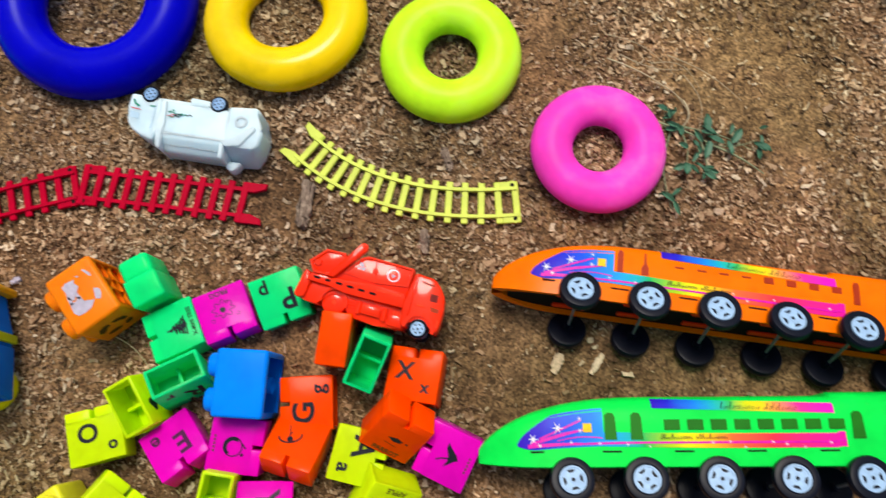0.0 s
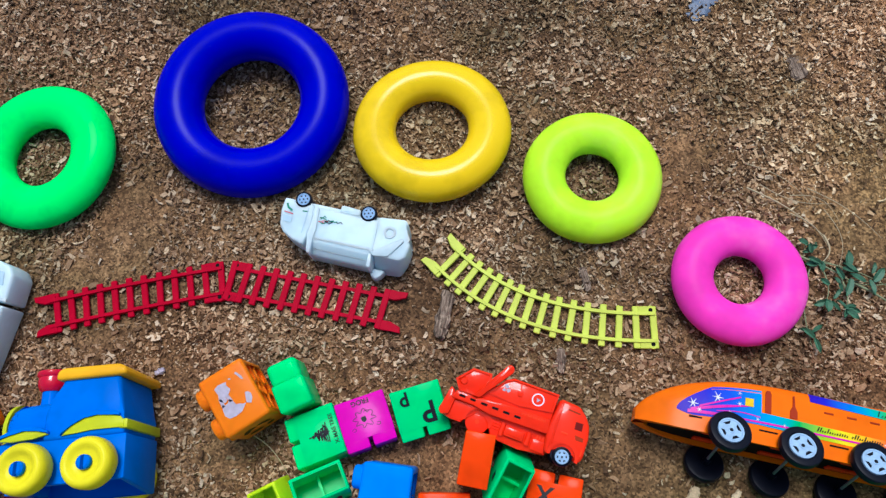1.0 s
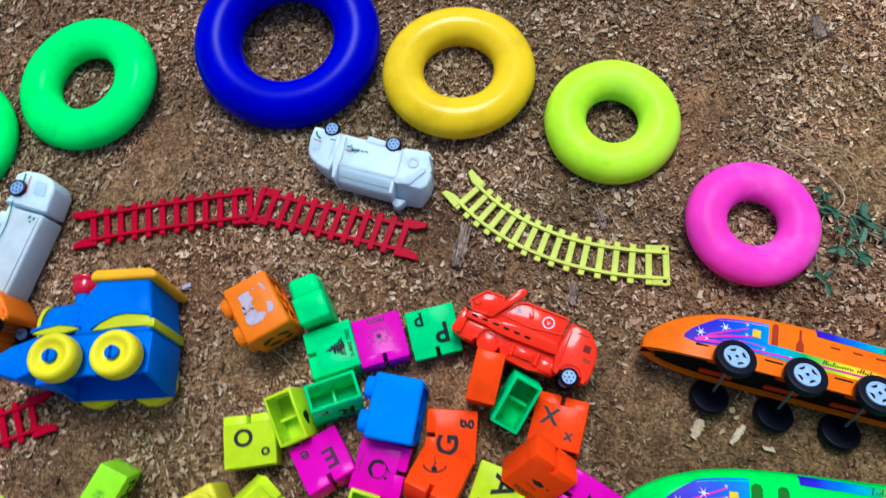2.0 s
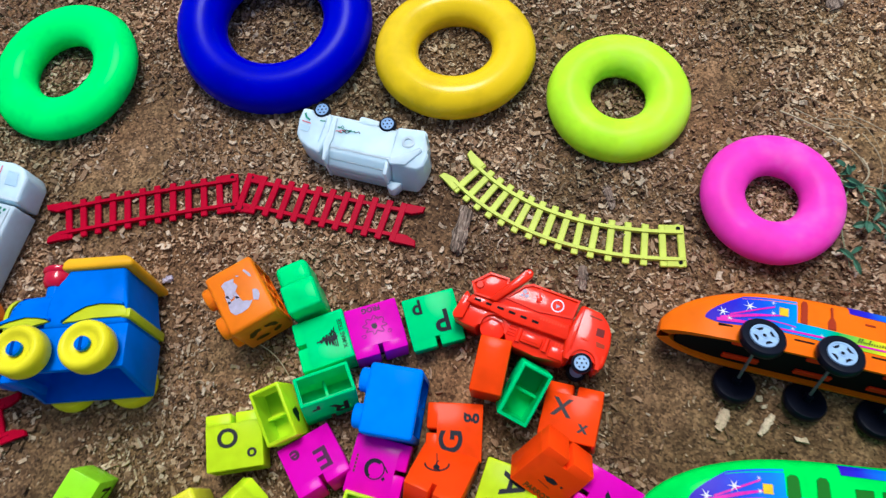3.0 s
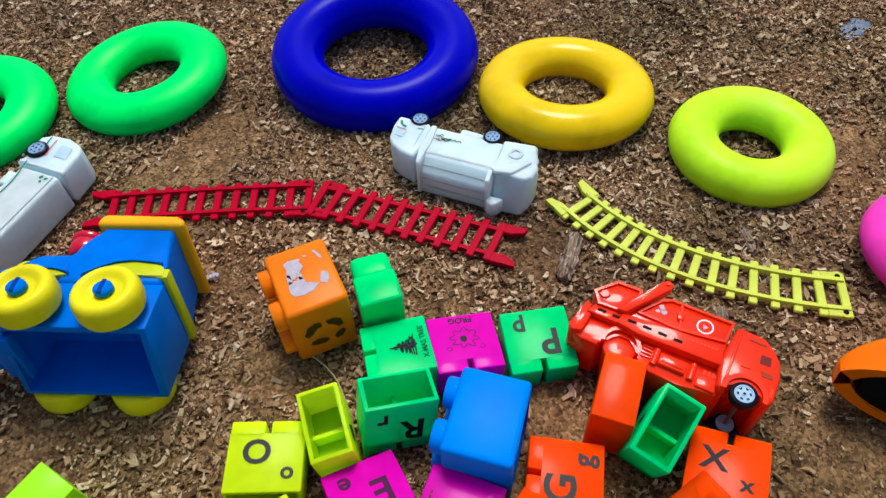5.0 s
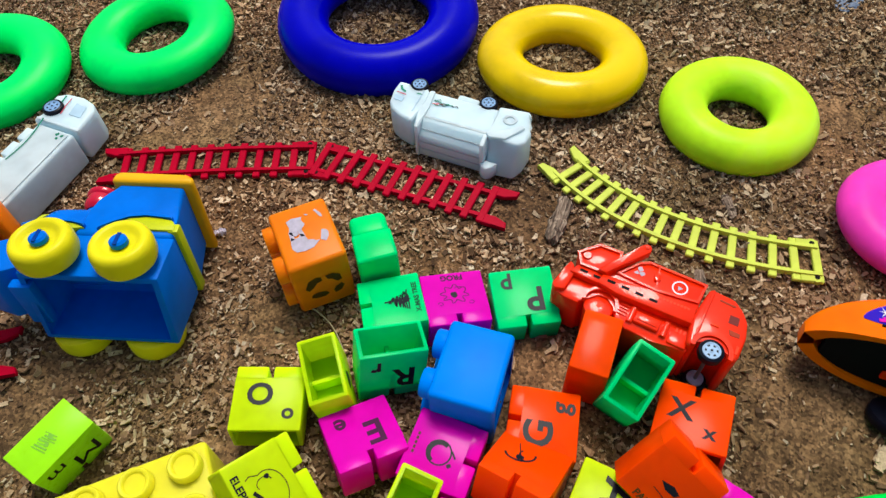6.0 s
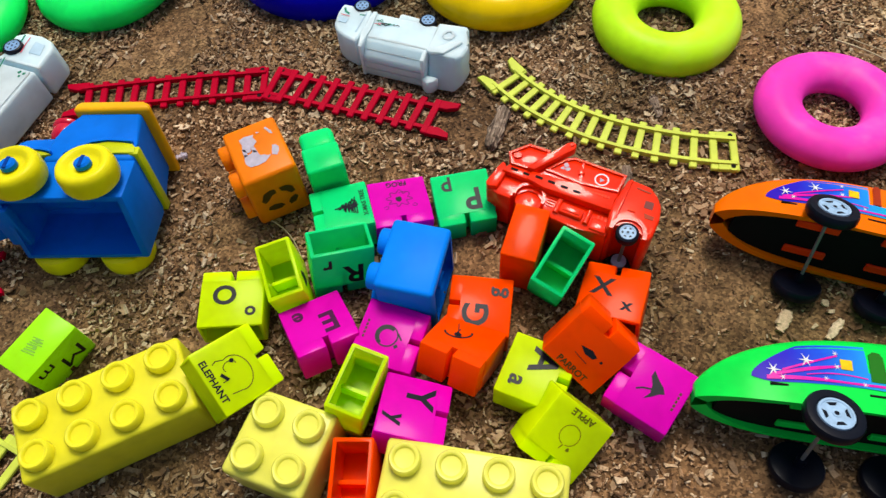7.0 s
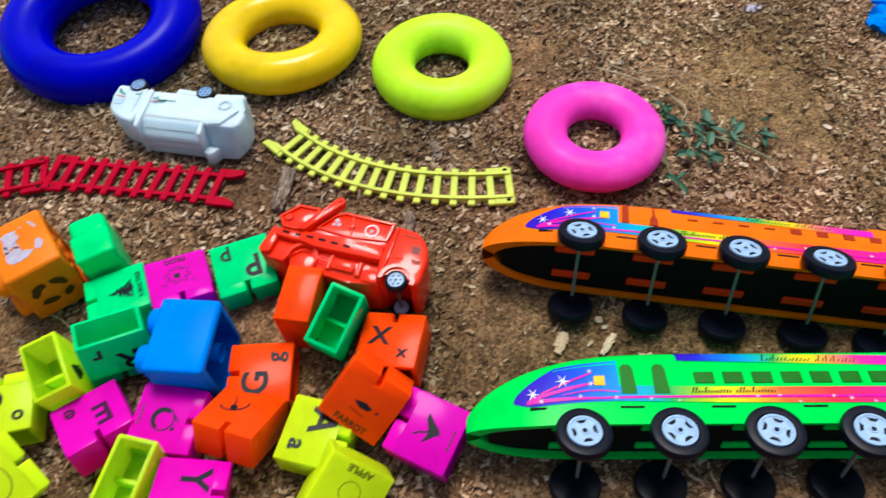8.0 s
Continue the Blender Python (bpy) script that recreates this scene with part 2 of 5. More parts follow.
MAT = {
    "ring_blue": plastic("ring_blue", (0.0004, 0.0004, 0.50), 0.24, scuff=0.06, gloss=0.06),
    "ring_yellow": plastic("ring_yellow", (0.88, 0.61, 0.001), 0.17, scuff=0.06, gloss=0.20),
    "ring_lime": plastic("ring_lime", (0.56, 0.99, 0.020), 0.34, sub=0.5, gloss=0.10, pale=0.05),
    "ring_pink": plastic("ring_pink", (0.92, 0.050, 0.52), 0.36, sub=0.35, gloss=0.10, pale=0.10),
    "ring_green": plastic("ring_green", (0.002, 0.93, 0.15), 0.34, sub=0.5),
    "red": plastic("track_red", (0.44, 0.0006, 0.022), 0.34, gloss=0.03),
    "chimney": plastic("chimney_red", (0.56, 0.001, 0.030), 0.10, gloss=0.5),
    "track_lime": plastic("track_lime", (0.60, 0.70, 0.09), 0.36),
    "block_green": plastic("block_green", (0.001, 0.74, 0.19), 0.20, scuff=0.07, sub=0.5, gloss=0.06),
    "block_magenta": plastic("block_magenta", (0.72, 0.001, 0.43), 0.16, scuff=0.06, sub=0.3, gloss=0.07),
    "block_lime": plastic("block_lime", (0.60, 0.95, 0.004), 0.22, scuff=0.07, sub=0.65, gloss=0.06),
    "block_chartreuse": plastic("block_chartreuse", (0.36, 0.96, 0.012), 0.26, sub=0.25, gloss=0.10),
    "block_orange": plastic("block_orange", (0.98, 0.060, 0.0005), 0.16, scuff=0.06, sub=0.3, gloss=0.06),
    "big_orange": plastic("big_orange", (0.97, 0.21, 0.003), 0.32, sub=0.4),
    "big_blue": plastic("big_blue", (0.0005, 0.23, 0.94), 0.32, gloss=0.03),
    "brick_yellow": plastic("brick_yellow", (0.86, 0.79, 0.030), 0.30, dust=0.06, sub=0.6),
    "brick_pale": plastic("brick_pale", (0.84, 0.82, 0.12), 0.20, dust=0.06, sub=0.4, gloss=0.16),
    "truck_red": plastic("truck_red", (0.95, 0.028, 0.003), 0.09, scuff=0.04, sub=0.10, gloss=0.24),
    "truck_white": plastic("truck_white", (0.62, 0.81, 0.89), 0.30, dust=0.06, sub=0.8),
    "loco_blue": plastic("loco_blue", (0.0005, 0.155, 0.72), 0.34, gloss=0.04),
    # the hub split's shade, painted as a darker copy of the blue
    "loco_slot_shade": plastic("loco_slot_shade", (0.001, 0.045, 0.28), 0.4, gloss=0.05),
    "loco_yellow": plastic("loco_yellow", (0.82, 0.74, 0.01), 0.32),
    "loco_amber": plastic("loco_amber", (0.90, 0.46, 0.010), 0.32),
    "loco_lime": plastic("loco_lime", (0.55, 0.62, 0.01), 0.32),
    "train_orange": plastic("train_orange", (0.90, 0.165, 0.0005), 0.20, scuff=0.07, gloss=0.08),
    "train_green": plastic("train_green", (0.002, 0.76, 0.075), 0.20, scuff=0.07, gloss=0.08),
    "tab_red": plastic("tab_red", (0.95, 0.045, 0.003), 0.4),
    # shell colours darkened to paint the shade inside windows and recesses
    "window_shade_green": plastic("window_shade_green", (0.01, 0.16, 0.006), 0.4),
    "window_shade_red": plastic("window_shade_red", (0.16, 0.006, 0.004), 0.3),
    "recess_shade_orange": plastic("recess_shade_orange", (0.35, 0.03, 0.004), 0.4),
    "tyre": plain("tyre_black", (0.004, 0.006, 0.014), 0.36, gloss=0.12),
    "chassis": plain("chassis_black", (0.005, 0.005, 0.006), 0.7, gloss=0.1),
    "smudge": plain("smudged_ink", (0.17, 0.52, 0.006), 0.5),
    "rim_blue": plain("rim_pale_blue", (0.24, 0.43, 0.70), 0.4, gloss=0.2),
    "glaze_white": plastic("glazing_white", (0.46, 0.66, 0.80), 0.30, dust=0.06),
    "rim": plain("rim_white", (0.36, 0.55, 0.78), 0.4, gloss=0.2),
    "axle": plain("axle_steel", (0.20, 0.21, 0.22), 0.40, 0.35),
    "ink": plain("ink_black", (0.01, 0.012, 0.02), 0.4, gloss=0.12),
    "ink_faded": plain("ink_faded", (0.075, 0.008, 0.060), 0.4, gloss=0.12),
    "ink_olive": plain("ink_olive", (0.16, 0.19, 0.006), 0.5, gloss=0.12),
    "ink_pine": plain("ink_pine", (0.004, 0.085, 0.030), 0.5, gloss=0.12),
    "ink_dark": plain("ink_worn", (0.085, 0.04, 0.008), 0.5, gloss=0.12),
    "ink_silver": plain("ink_silver", (0.50, 0.46, 0.56), 0.4, gloss=0.12),
    "ink_white": plain("ink_white", (0.85, 0.85, 0.88), 0.35, gloss=0.12),
    "ink_green": plain("ink_teal", (0.01, 0.26, 0.16), 0.4, gloss=0.12),
    "ink_red": plain("ink_pink", (0.65, 0.12, 0.16), 0.4, gloss=0.12),
    "ink_magenta": plain("ink_magenta", (0.75, 0.006, 0.42), 0.3, gloss=0.12),
    "ink_gold": plain("ink_gold", (0.9, 0.6, 0.01), 0.3, gloss=0.12),
    "leaf": plain("leaf_green", (0.055, 0.170, 0.095), 0.6),
    "stem": plain("stem_green", (0.24, 0.29, 0.15), 0.6),
    "straw": plain("dry_straw", (0.50, 0.42, 0.25), 0.7),
    "scrap_blue": plain("scrap_blue", (0.12, 0.17, 0.26), 0.5),
    "bark": bark_material(),
    "soil": soil_material(),
    "chips": chip_material("wood_chip_litter", False),
    "chip": chip_material("wood_chip", True),
}
STOPS = [(0.07, (0.04, 0.002, 0.36)), (0.14, (0.02, 0.01, 0.50)), (0.20, (0.01, 0.08, 0.68)), (0.26, (0.01, 0.28, 0.80)), (0.30, (0.005, 0.40, 0.55)), (0.34, (0.005, 0.44, 0.10)), (0.38, (0.34, 0.60, 0.01)), (0.42, (0.85, 0.74, 0.003)), (0.46, (0.92, 0.52, 0.006)), (0.50, (0.90, 0.15, 0.03)), (0.58, (0.84, 0.03, 0.06)), (0.70, (0.72, 0.006, 0.30))]
MAT["livery"] = livery("livery_foil", STOPS, 0.36)
MAT["livery_roof"] = livery("livery_roof_foil", [(0.34, (0.04, 0.003, 0.38)), (0.39, (0.02, 0.02, 0.55)), (0.44, (0.01, 0.20, 0.74)), (0.48, (0.01, 0.42, 0.46)), (0.51, (0.04, 0.50, 0.10)), (0.54, (0.58, 0.64, 0.01)), (0.57, (0.90, 0.62, 0.01)), (0.60, (0.88, 0.28, 0.08)), (0.64, (0.80, 0.03, 0.28)), (0.69, (0.70, 0.01, 0.45))], 0.36)


# ---- mesh tools ----
def finish(bm, name, smooth=35):
    bmesh.ops.recalc_face_normals(bm, faces=bm.faces)
    me = bpy.data.meshes.new(name)
    for f in bm.faces:
        f.smooth = True
    sharp = radians(smooth)
    for e in bm.edges:
        e.smooth = len(e.link_faces) == 2 and e.calc_face_angle(0) < sharp
    bm.to_mesh(me)
    bm.free()
    return me


def part(name, bm, material, parent, label=""):
    me = bm if isinstance(bm, bpy.types.Mesh) else finish(bm, name)
    if not me.materials:
        me.materials.append(material)
    ob = new(name, me)
    ob.parent = parent
    return tagged(ob, label)


def thing(name, m, label, category, group="", kind=""):
    ob = new(name)
    ob.empty_display_size = 0.01
    ob.matrix_basis = m
    return tagged(ob, label, category, group, kind)


def box(size, centre=(0, 0, 0), bevel=0.0, segments=2, bm=None):
    bm = bm or bmesh.new()
    made = bmesh.ops.create_cube(bm, size=1.0)["verts"]
    for v in made:
        v.co = Vector((v.co.x * size[0] + centre[0], v.co.y * size[1] + centre[1], v.co.z * size[2] + centre[2]))
    if bevel:
        edges = {e for v in made for e in v.link_edges}
        bmesh.ops.bevel(bm, geom=list(edges), offset=bevel, segments=segments, profile=0.5, affect="EDGES")
    return bm


def prism(points, z0, z1, bevel=0.0, bm=None, segments=2):
    """A polygon in x, y, raised from z0 to z1."""
    bm = bm or bmesh.new()
    low = [bm.verts.new((x, y, z0)) for x, y in points]
    top = [bm.verts.new((x, y, z1)) for x, y in points]
    n = len(points)
    faces = [bm.faces.new(low[::-1]), bm.faces.new(top)] + [bm.faces.new((low[i], low[(i + 1) % n], top[(i + 1) % n], top[i])) for i in range(n)]
    if bevel:
        edges = {e for f in faces for e in f.edges}
        bmesh.ops.bevel(bm, geom=list(edges), offset=bevel, segments=segments, profile=0.5, affect="EDGES")
    return bm


def lathe(profile, segments=32, m=None, bm=None):
    """Turns a profile of (radius, height) round z; closed where the radius is 0."""
    bm = bm or bmesh.new()
    m = m or Matrix()
    rows = []
    for r, z in profile:
        if r < 1e-6:
            rows.append([bm.verts.new(m @ Vector((0, 0, z)))])
        else:
            rows.append([bm.verts.new(m @ Vector((r * math.cos(2 * math.pi * i / segments), r * math.sin(2 * math.pi * i / segments), z))) for i in range(segments)])
    for a, b in zip(rows, rows[1:]):
        for i in range(segments):
            j = (i + 1) % segments
            q = [a[i % len(a)], a[j % len(a)], b[j % len(b)], b[i % len(b)]]
            q = list(dict.fromkeys(q))
            if len(q) > 2:
                bm.faces.new(q)
    return bm


def tube(a, b, radius, segments=10, bm=None):
    a, b = Vector(a), Vector(b)
    turn = (b - a).to_track_quat("Z", "Y").to_matrix().to_4x4()
    h = (b - a).length
    return lathe([(0, 0), (radius, 0), (radius, h), (0, h)], segments, Matrix.Translation(a) @ turn, bm)


def ribbon(points, width, height=0.00015, bm=None, closed=False):
    """A flat printed line along points in x, y; its top stands at the given height."""
    bm = bm or bmesh.new()
    pts = [Vector((*p, 0)) for p in points]
    n = len(pts)
    rows = []
    for i, p in enumerate(pts):
        a = pts[i - 1] if i or closed else p
        b = pts[(i + 1) % n] if i < n - 1 or closed else p
        t = (b - a).normalized()
        s = Vector((-t.y, t.x, 0)) * width / 2
        rows.append((bm.verts.new(p + s + Vector((0, 0, height))), bm.verts.new(p - s + Vector((0, 0, height)))))
    for i in range(n if closed else n - 1):
        a, b = rows[i], rows[(i + 1) % n]
        bm.faces.new((a[0], a[1], b[1], b[0]))
    return bm


def patch(points, height=0.00015, bm=None):
    bm = bm or bmesh.new()
    bm.faces.new([bm.verts.new((x, y, height)) for x, y in points])
    return bm


def arc(cx, cy, rx, ry, a0, a1, n=18):
    return [(cx + rx * math.cos(radians(a0 + (a1 - a0) * i / n)), cy + ry * math.sin(radians(a0 + (a1 - a0) * i / n))) for i in range(n + 1)]


def lettering(text, size, m):
    """A mesh of the words in the built-in font, laid at the pose m."""
    cu = bpy.data.curves.new("lettering", "FONT")
    cu.body, cu.size, cu.align_x, cu.align_y, cu.extrude, cu.resolution_u = text, size, "CENTER", "CENTER", 0.0001, 4
    cu.offset = 0.0 if text in "Mm" else size * 0.024
    ob = new("lettering", cu)
    bpy.context.view_layer.update()
    me = bpy.data.meshes.new_from_object(ob.evaluated_get(bpy.context.evaluated_depsgraph_get()))
    bpy.data.objects.remove(ob)
    bpy.data.curves.remove(cu)
    me.transform(m)
    me.materials.clear()
    return me


def hollow(bm, side, wall):
    """Opens the box bm on the side that faces the given way and gives it walls inwards."""
    side = Vector(side)
    gone = [f for f in bm.faces if f.normal.dot(side) > 0.999]
    bmesh.ops.delete(bm, geom=gone, context="FACES_ONLY")
    size = max(v.co.length for v in bm.verts)
    faces = bm.faces[:]
    bmesh.ops.recalc_face_normals(bm, faces=faces)
    outer = {v: v.co.copy() for v in bm.verts}
    bm.normal_update()
    copy = bmesh.ops.duplicate(bm, geom=bm.faces[:] + bm.edges[:] + bm.verts[:])
    twin = copy["vert_map"]
    lo = Vector([min(c[i] for c in outer.values()) for i in range(3)])
    hi = Vector([max(c[i] for c in outer.values()) for i in range(3)])
    for v, c in outer.items():
        w = twin[v]
        p = c.copy()
        for i in range(3):
            mid, half = (lo[i] + hi[i]) / 2, (hi[i] - lo[i]) / 2
            k = (half - wall) / half
            if abs(side[i]) > 0.5:  # keep the rim level
                rim, far = (hi[i], lo[i]) if side[i] > 0 else (lo[i], hi[i])
                p[i] = rim + (c[i] - rim) * (abs(far - rim) - wall) / abs(far - rim)
            else:
                p[i] = mid + (c[i] - mid) * k
        w.co = p
    inner = [g for g in copy["geom"] if isinstance(g, bmesh.types.BMFace)]
    bmesh.ops.reverse_faces(bm, faces=inner)
    rims = [e for e in bm.edges if len(e.link_faces) == 1 and e.verts[0] in outer and e.verts[1] in outer]
    for e in rims:
        a, b = e.verts
        bm.faces.new((a, b, twin[b], twin[a]))
    return bm


def curve_point(pts, s):
    """A point and heading on the circle (or line) through three points, s from 0 to 1."""
    (ax, ay), (bx, by), (cx, cy) = pts
    # quadratic through the three points
    f = lambda a, b, c: (2 * (s - 0.5) * (s - 1) * a - 4 * s * (s - 1) * b + 2 * s * (s - 0.5) * c)
    g = lambda a, b, c: ((4 * s - 3) * a - (8 * s - 4) * b + (4 * s - 1) * c)
    p = Vector((f(ax, bx, cx), f(ay, by, cy), 0))
    t = Vector((g(ax, bx, cx), g(ay, by, cy), 0)).normalized()
    return p, t


# ---- ground ----
def ground_height(x, y):
    h = 0.0022 * noise.noise((x * 9, y * 9, 3.1)) + 0.0011 * noise.noise((x * 31, y * 31, 7.7)) - 0.0012
    dip = max(0.0, min(1.0, (y - 0.255) / 0.10))  # the ground falls away gently behind the tracks
    h -= 0.0055 * dip * dip * (3 - 2 * dip)
    return h * min(1.0, 6 * max(0.0, 1.2 - 0.55 * (abs(x + 0.15) + abs(y - 0.15))) + 0.15)


def soil_lines(lo, hi, step, far):
    fine = list(np.arange(lo, hi + step / 2, step))
    out, d = [], step
    x = hi
    while x < far:
        d *= 1.6
        x += d
        out.append(x)
    back, d, x = [], step, lo
    while x > -far:
        d *= 1.6
        x -= d
        back.append(x)
    return back[::-1] + fine + out


gx, gy = soil_lines(-0.85, 0.55, 0.007, 60), soil_lines(-0.35, 0.75, 0.007, 60)
gv = [(x, y, ground_height(x, y)) for y in gy for x in gx]
gf = [(j * len(gx) + i, j * len(gx) + i + 1, (j + 1) * len(gx) + i + 1, (j + 1) * len(gx) + i) for j in range(len(gy) - 1) for i in range(len(gx) - 1)]
gm = bpy.data.meshes.new("ground")
gm.from_pydata(gv, [], gf)
gm.polygons.foreach_set("use_smooth", [True] * len(gf))
gm.materials.append(MAT["soil"])
ground = tagged(new("ground", gm), "reddish brown sandy soil strewn with wood chips", "ground", kind="structure")

# bare sandy patches: x, y, radius, how bare
BARE = [(-0.163, 0.190, 0.026, 2.2), (0.05, 0.350, 0.045, 0.8), (0.03, 0.30, 0.04, 0.7), (0.03, 0.06, 0.055, 1.0), (0.10, 0.055, 0.045, 0.8), (0.17, 0.06, 0.065, 1.1), (0.26, 0.07, 0.065, 1.1), (0.10, -0.07, 0.06, 1.2), (0.04, -0.05, 0.05, 0.9), (0.20, -0.07, 0.06, 1.0), (0.17, 0.29, 0.05, 0.8), (0.25, 0.26, 0.05, 0.8),
        (-0.44, 0.205, 0.03, 0.8), (-0.36, 0.11, 0.03, 0.5), (-0.42, -0.03, 0.035, 0.5), (-0.15, 0.01, 0.05, 0.5), (-0.30, 0.07, 0.03, 0.5), (-0.12, 0.15, 0.03, 0.5), (-0.47, 0.11, 0.03, 0.5), (0.20, 0.165, 0.03, 0.5), (-0.430, 0.252, 0.028, 1.3), (-0.458, 0.180, 0.025, 1.0), (-0.345, 0.077, 0.045, 0.6), (-0.310, 0.060, 0.035, 0.5), (-0.215, 0.140, 0.022, 0.9)]


def cover(x, y):
    c = 0.78 + 0.95 * noise.noise((x * 7.5, y * 7.5, 1.3)) + 0.60 * noise.noise((x * 22, y * 22, 5.0)) + 0.35 * max(0.0, min(1.0, (y - 0.22) / 0.2))
    for bx, by, br, bw in BARE:
        d = math.hypot(x - bx, y - by) / br
        if d < 1.3:
            c -= bw * (1.3 - d)
    return max(c, 0.06)


def litter(slabs, shards, seed):
    """Loose curled shavings and flakes of wood, and between them finer three-sided shards, each at its own tilt."""
    rng = random.Random(seed)
    verts, faces = [], []
    made = 0
    while made < slabs + shards:
        x, y = rng.uniform(-0.86, 0.56), rng.uniform(-0.36, 0.76)
        if not (-0.74 < x < 0.44 and -0.24 < y < 0.60) and rng.random() < 0.7:
            continue
        small = made >= slabs
        if rng.random() > cover(x, y):
            continue
        made += 1
        n = len(verts)
        if small:
            a = 0.0005 + 0.0011 * rng.random() ** 2
            b, c = a * rng.uniform(0.35, 0.9), rng.uniform(0.0002, 0.0006)
            corners = ((-1, rng.uniform(-1, -0.2)), (1, rng.uniform(-1, 0.6)), (rng.uniform(-0.8, 0.8), 1))
            bends = (0.0, 0.0, rng.uniform(-0.6, 0.6) * c)
            tops = ((0, 1, 2),)
            spread, rise = 0.6, 0.0016
        else:
            big = rng.random() ** 3
            a = 0.0009 + 0.0028 * big + 0.0008 * rng.random()
            b, c = a * rng.uniform(0.22, 0.72), rng.uniform(0.00014, 0.00036) + 0.0003 * big
            k = [rng.uniform(0.35, 1.15) for _ in range(6)]
            s, curl = rng.uniform(-0.6, 0.6), rng.uniform(-0.75, 0.75) * a
            mid = rng.uniform(-0.3, 0.3)
            corners = ((-1, -k[0] - s), (mid, -k[1]), (1, -k[2] + s), (1, k[3] + s), (mid, k[4]), (-1, k[5] - s))
            bends = (curl, 0.0, curl, curl, 0.0, curl)
            tops = ((0, 1, 4, 5), (1, 2, 3, 4))
            spread, rise = 0.5, 0.0026
        turn = Euler((rng.gauss(0, spread), rng.gauss(0, spread), rng.uniform(0, 6.283))).to_matrix()
        base = Vector((x, y, ground_height(x, y) + rng.uniform(0.0, rise) + 0.0002))
        m = len(corners)
        for z in (-c, c):
            for (u, v), w in zip(corners, bends):
                verts.append(base + turn @ Vector((u * a, v * b, z + w)))
        faces += [tuple(n + m + i for i in f) for f in tops]
        faces += [(n + i, n + (i + 1) % m, n + m + (i + 1) % m, n + m + i) for i in range(m)]
    me = bpy.data.meshes.new("wood_chip_litter")
    me.from_pydata(verts, [], faces)
    me.materials.append(MAT["chips"])
    return me


tagged(new("wood_chip_litter", litter(CHIPS, SHARDS, 5)), "loose brown wood chips and shavings on soil", "wood chips", kind="stuff")


# ---- rings ----
def ring(x, y, z, big, half_width, half_height, tilt, material, label):
    """A hollow blow-moulded ring: big is the radius of its centre line, z the height of its middle."""
    bm = bmesh.new()
    nu, nv = 112, 40
    rows = []
    for i in range(nu):
        u = 2 * math.pi * i / nu
        wave = 1 + 0.006 * math.sin(2 * u + x * 40) + 0.004 * math.sin(5 * u + y * 60)  # moulded plastic is never quite round
        row = []
        for j in range(nv):
            v = 2 * math.pi * j / nv
            seam = 0.00025 * math.exp(-((math.sin(v)) / 0.05) ** 2)
            q = big + (half_width + seam) * wave * math.cos(v)
            row.append(bm.verts.new((q * math.cos(u), q * math.sin(u), half_height * wave * math.sin(v))))
        rows.append(row)
    for i in range(nu):
        for j in range(nv):
            bm.faces.new((rows[i][j], rows[(i + 1) % nu][j], rows[(i + 1) % nu][(j + 1) % nv], rows[i][(j + 1) % nv]))
    me = finish(bm, "stacking_ring", 80)
    me.materials.append(material)
    ob = new("stacking_ring", me)
    ob.matrix_basis = pose(x, y, z, *tilt)
    return tagged(ob, label, "toy ring", "stacking rings")


ring(-0.3356, 0.3617, 0.0155, 0.0659, 0.0219, 0.0209, (3.9, 1.8), MAT["ring_blue"], "large dark blue plastic stacking ring lying on wood chips")
ring(-0.1715, 0.3538, 0.0084, 0.0515, 0.0191, 0.0166, (-6.1, -0.3), MAT["ring_yellow"], "glossy yellow plastic stacking ring on wood chips")
ring(-0.0284, 0.3213, 0.0081, 0.0413, 0.0184, 0.0163, (-0.7, 0.7), MAT["ring_lime"], "lime green plastic stacking ring on wood chips")
ring(0.0938, 0.2407, 0.0130, 0.0374, 0.0169, 0.0132, (-1.0, -0.0), MAT["ring_pink"], "small pink plastic stacking ring beside a weed")
ring(-0.5183, 0.2952, 0.0110, 0.0483, 0.0197, 0.0150, (1.8, -4.4), MAT["ring_green"], "bright green plastic stacking ring on bare soil")
ring(-0.6366, 0.2172, 0.0118, 0.0482, 0.0198, 0.0149, (2.5, 1.5), MAT["ring_green"], "bright green plastic stacking ring beside a white truck")


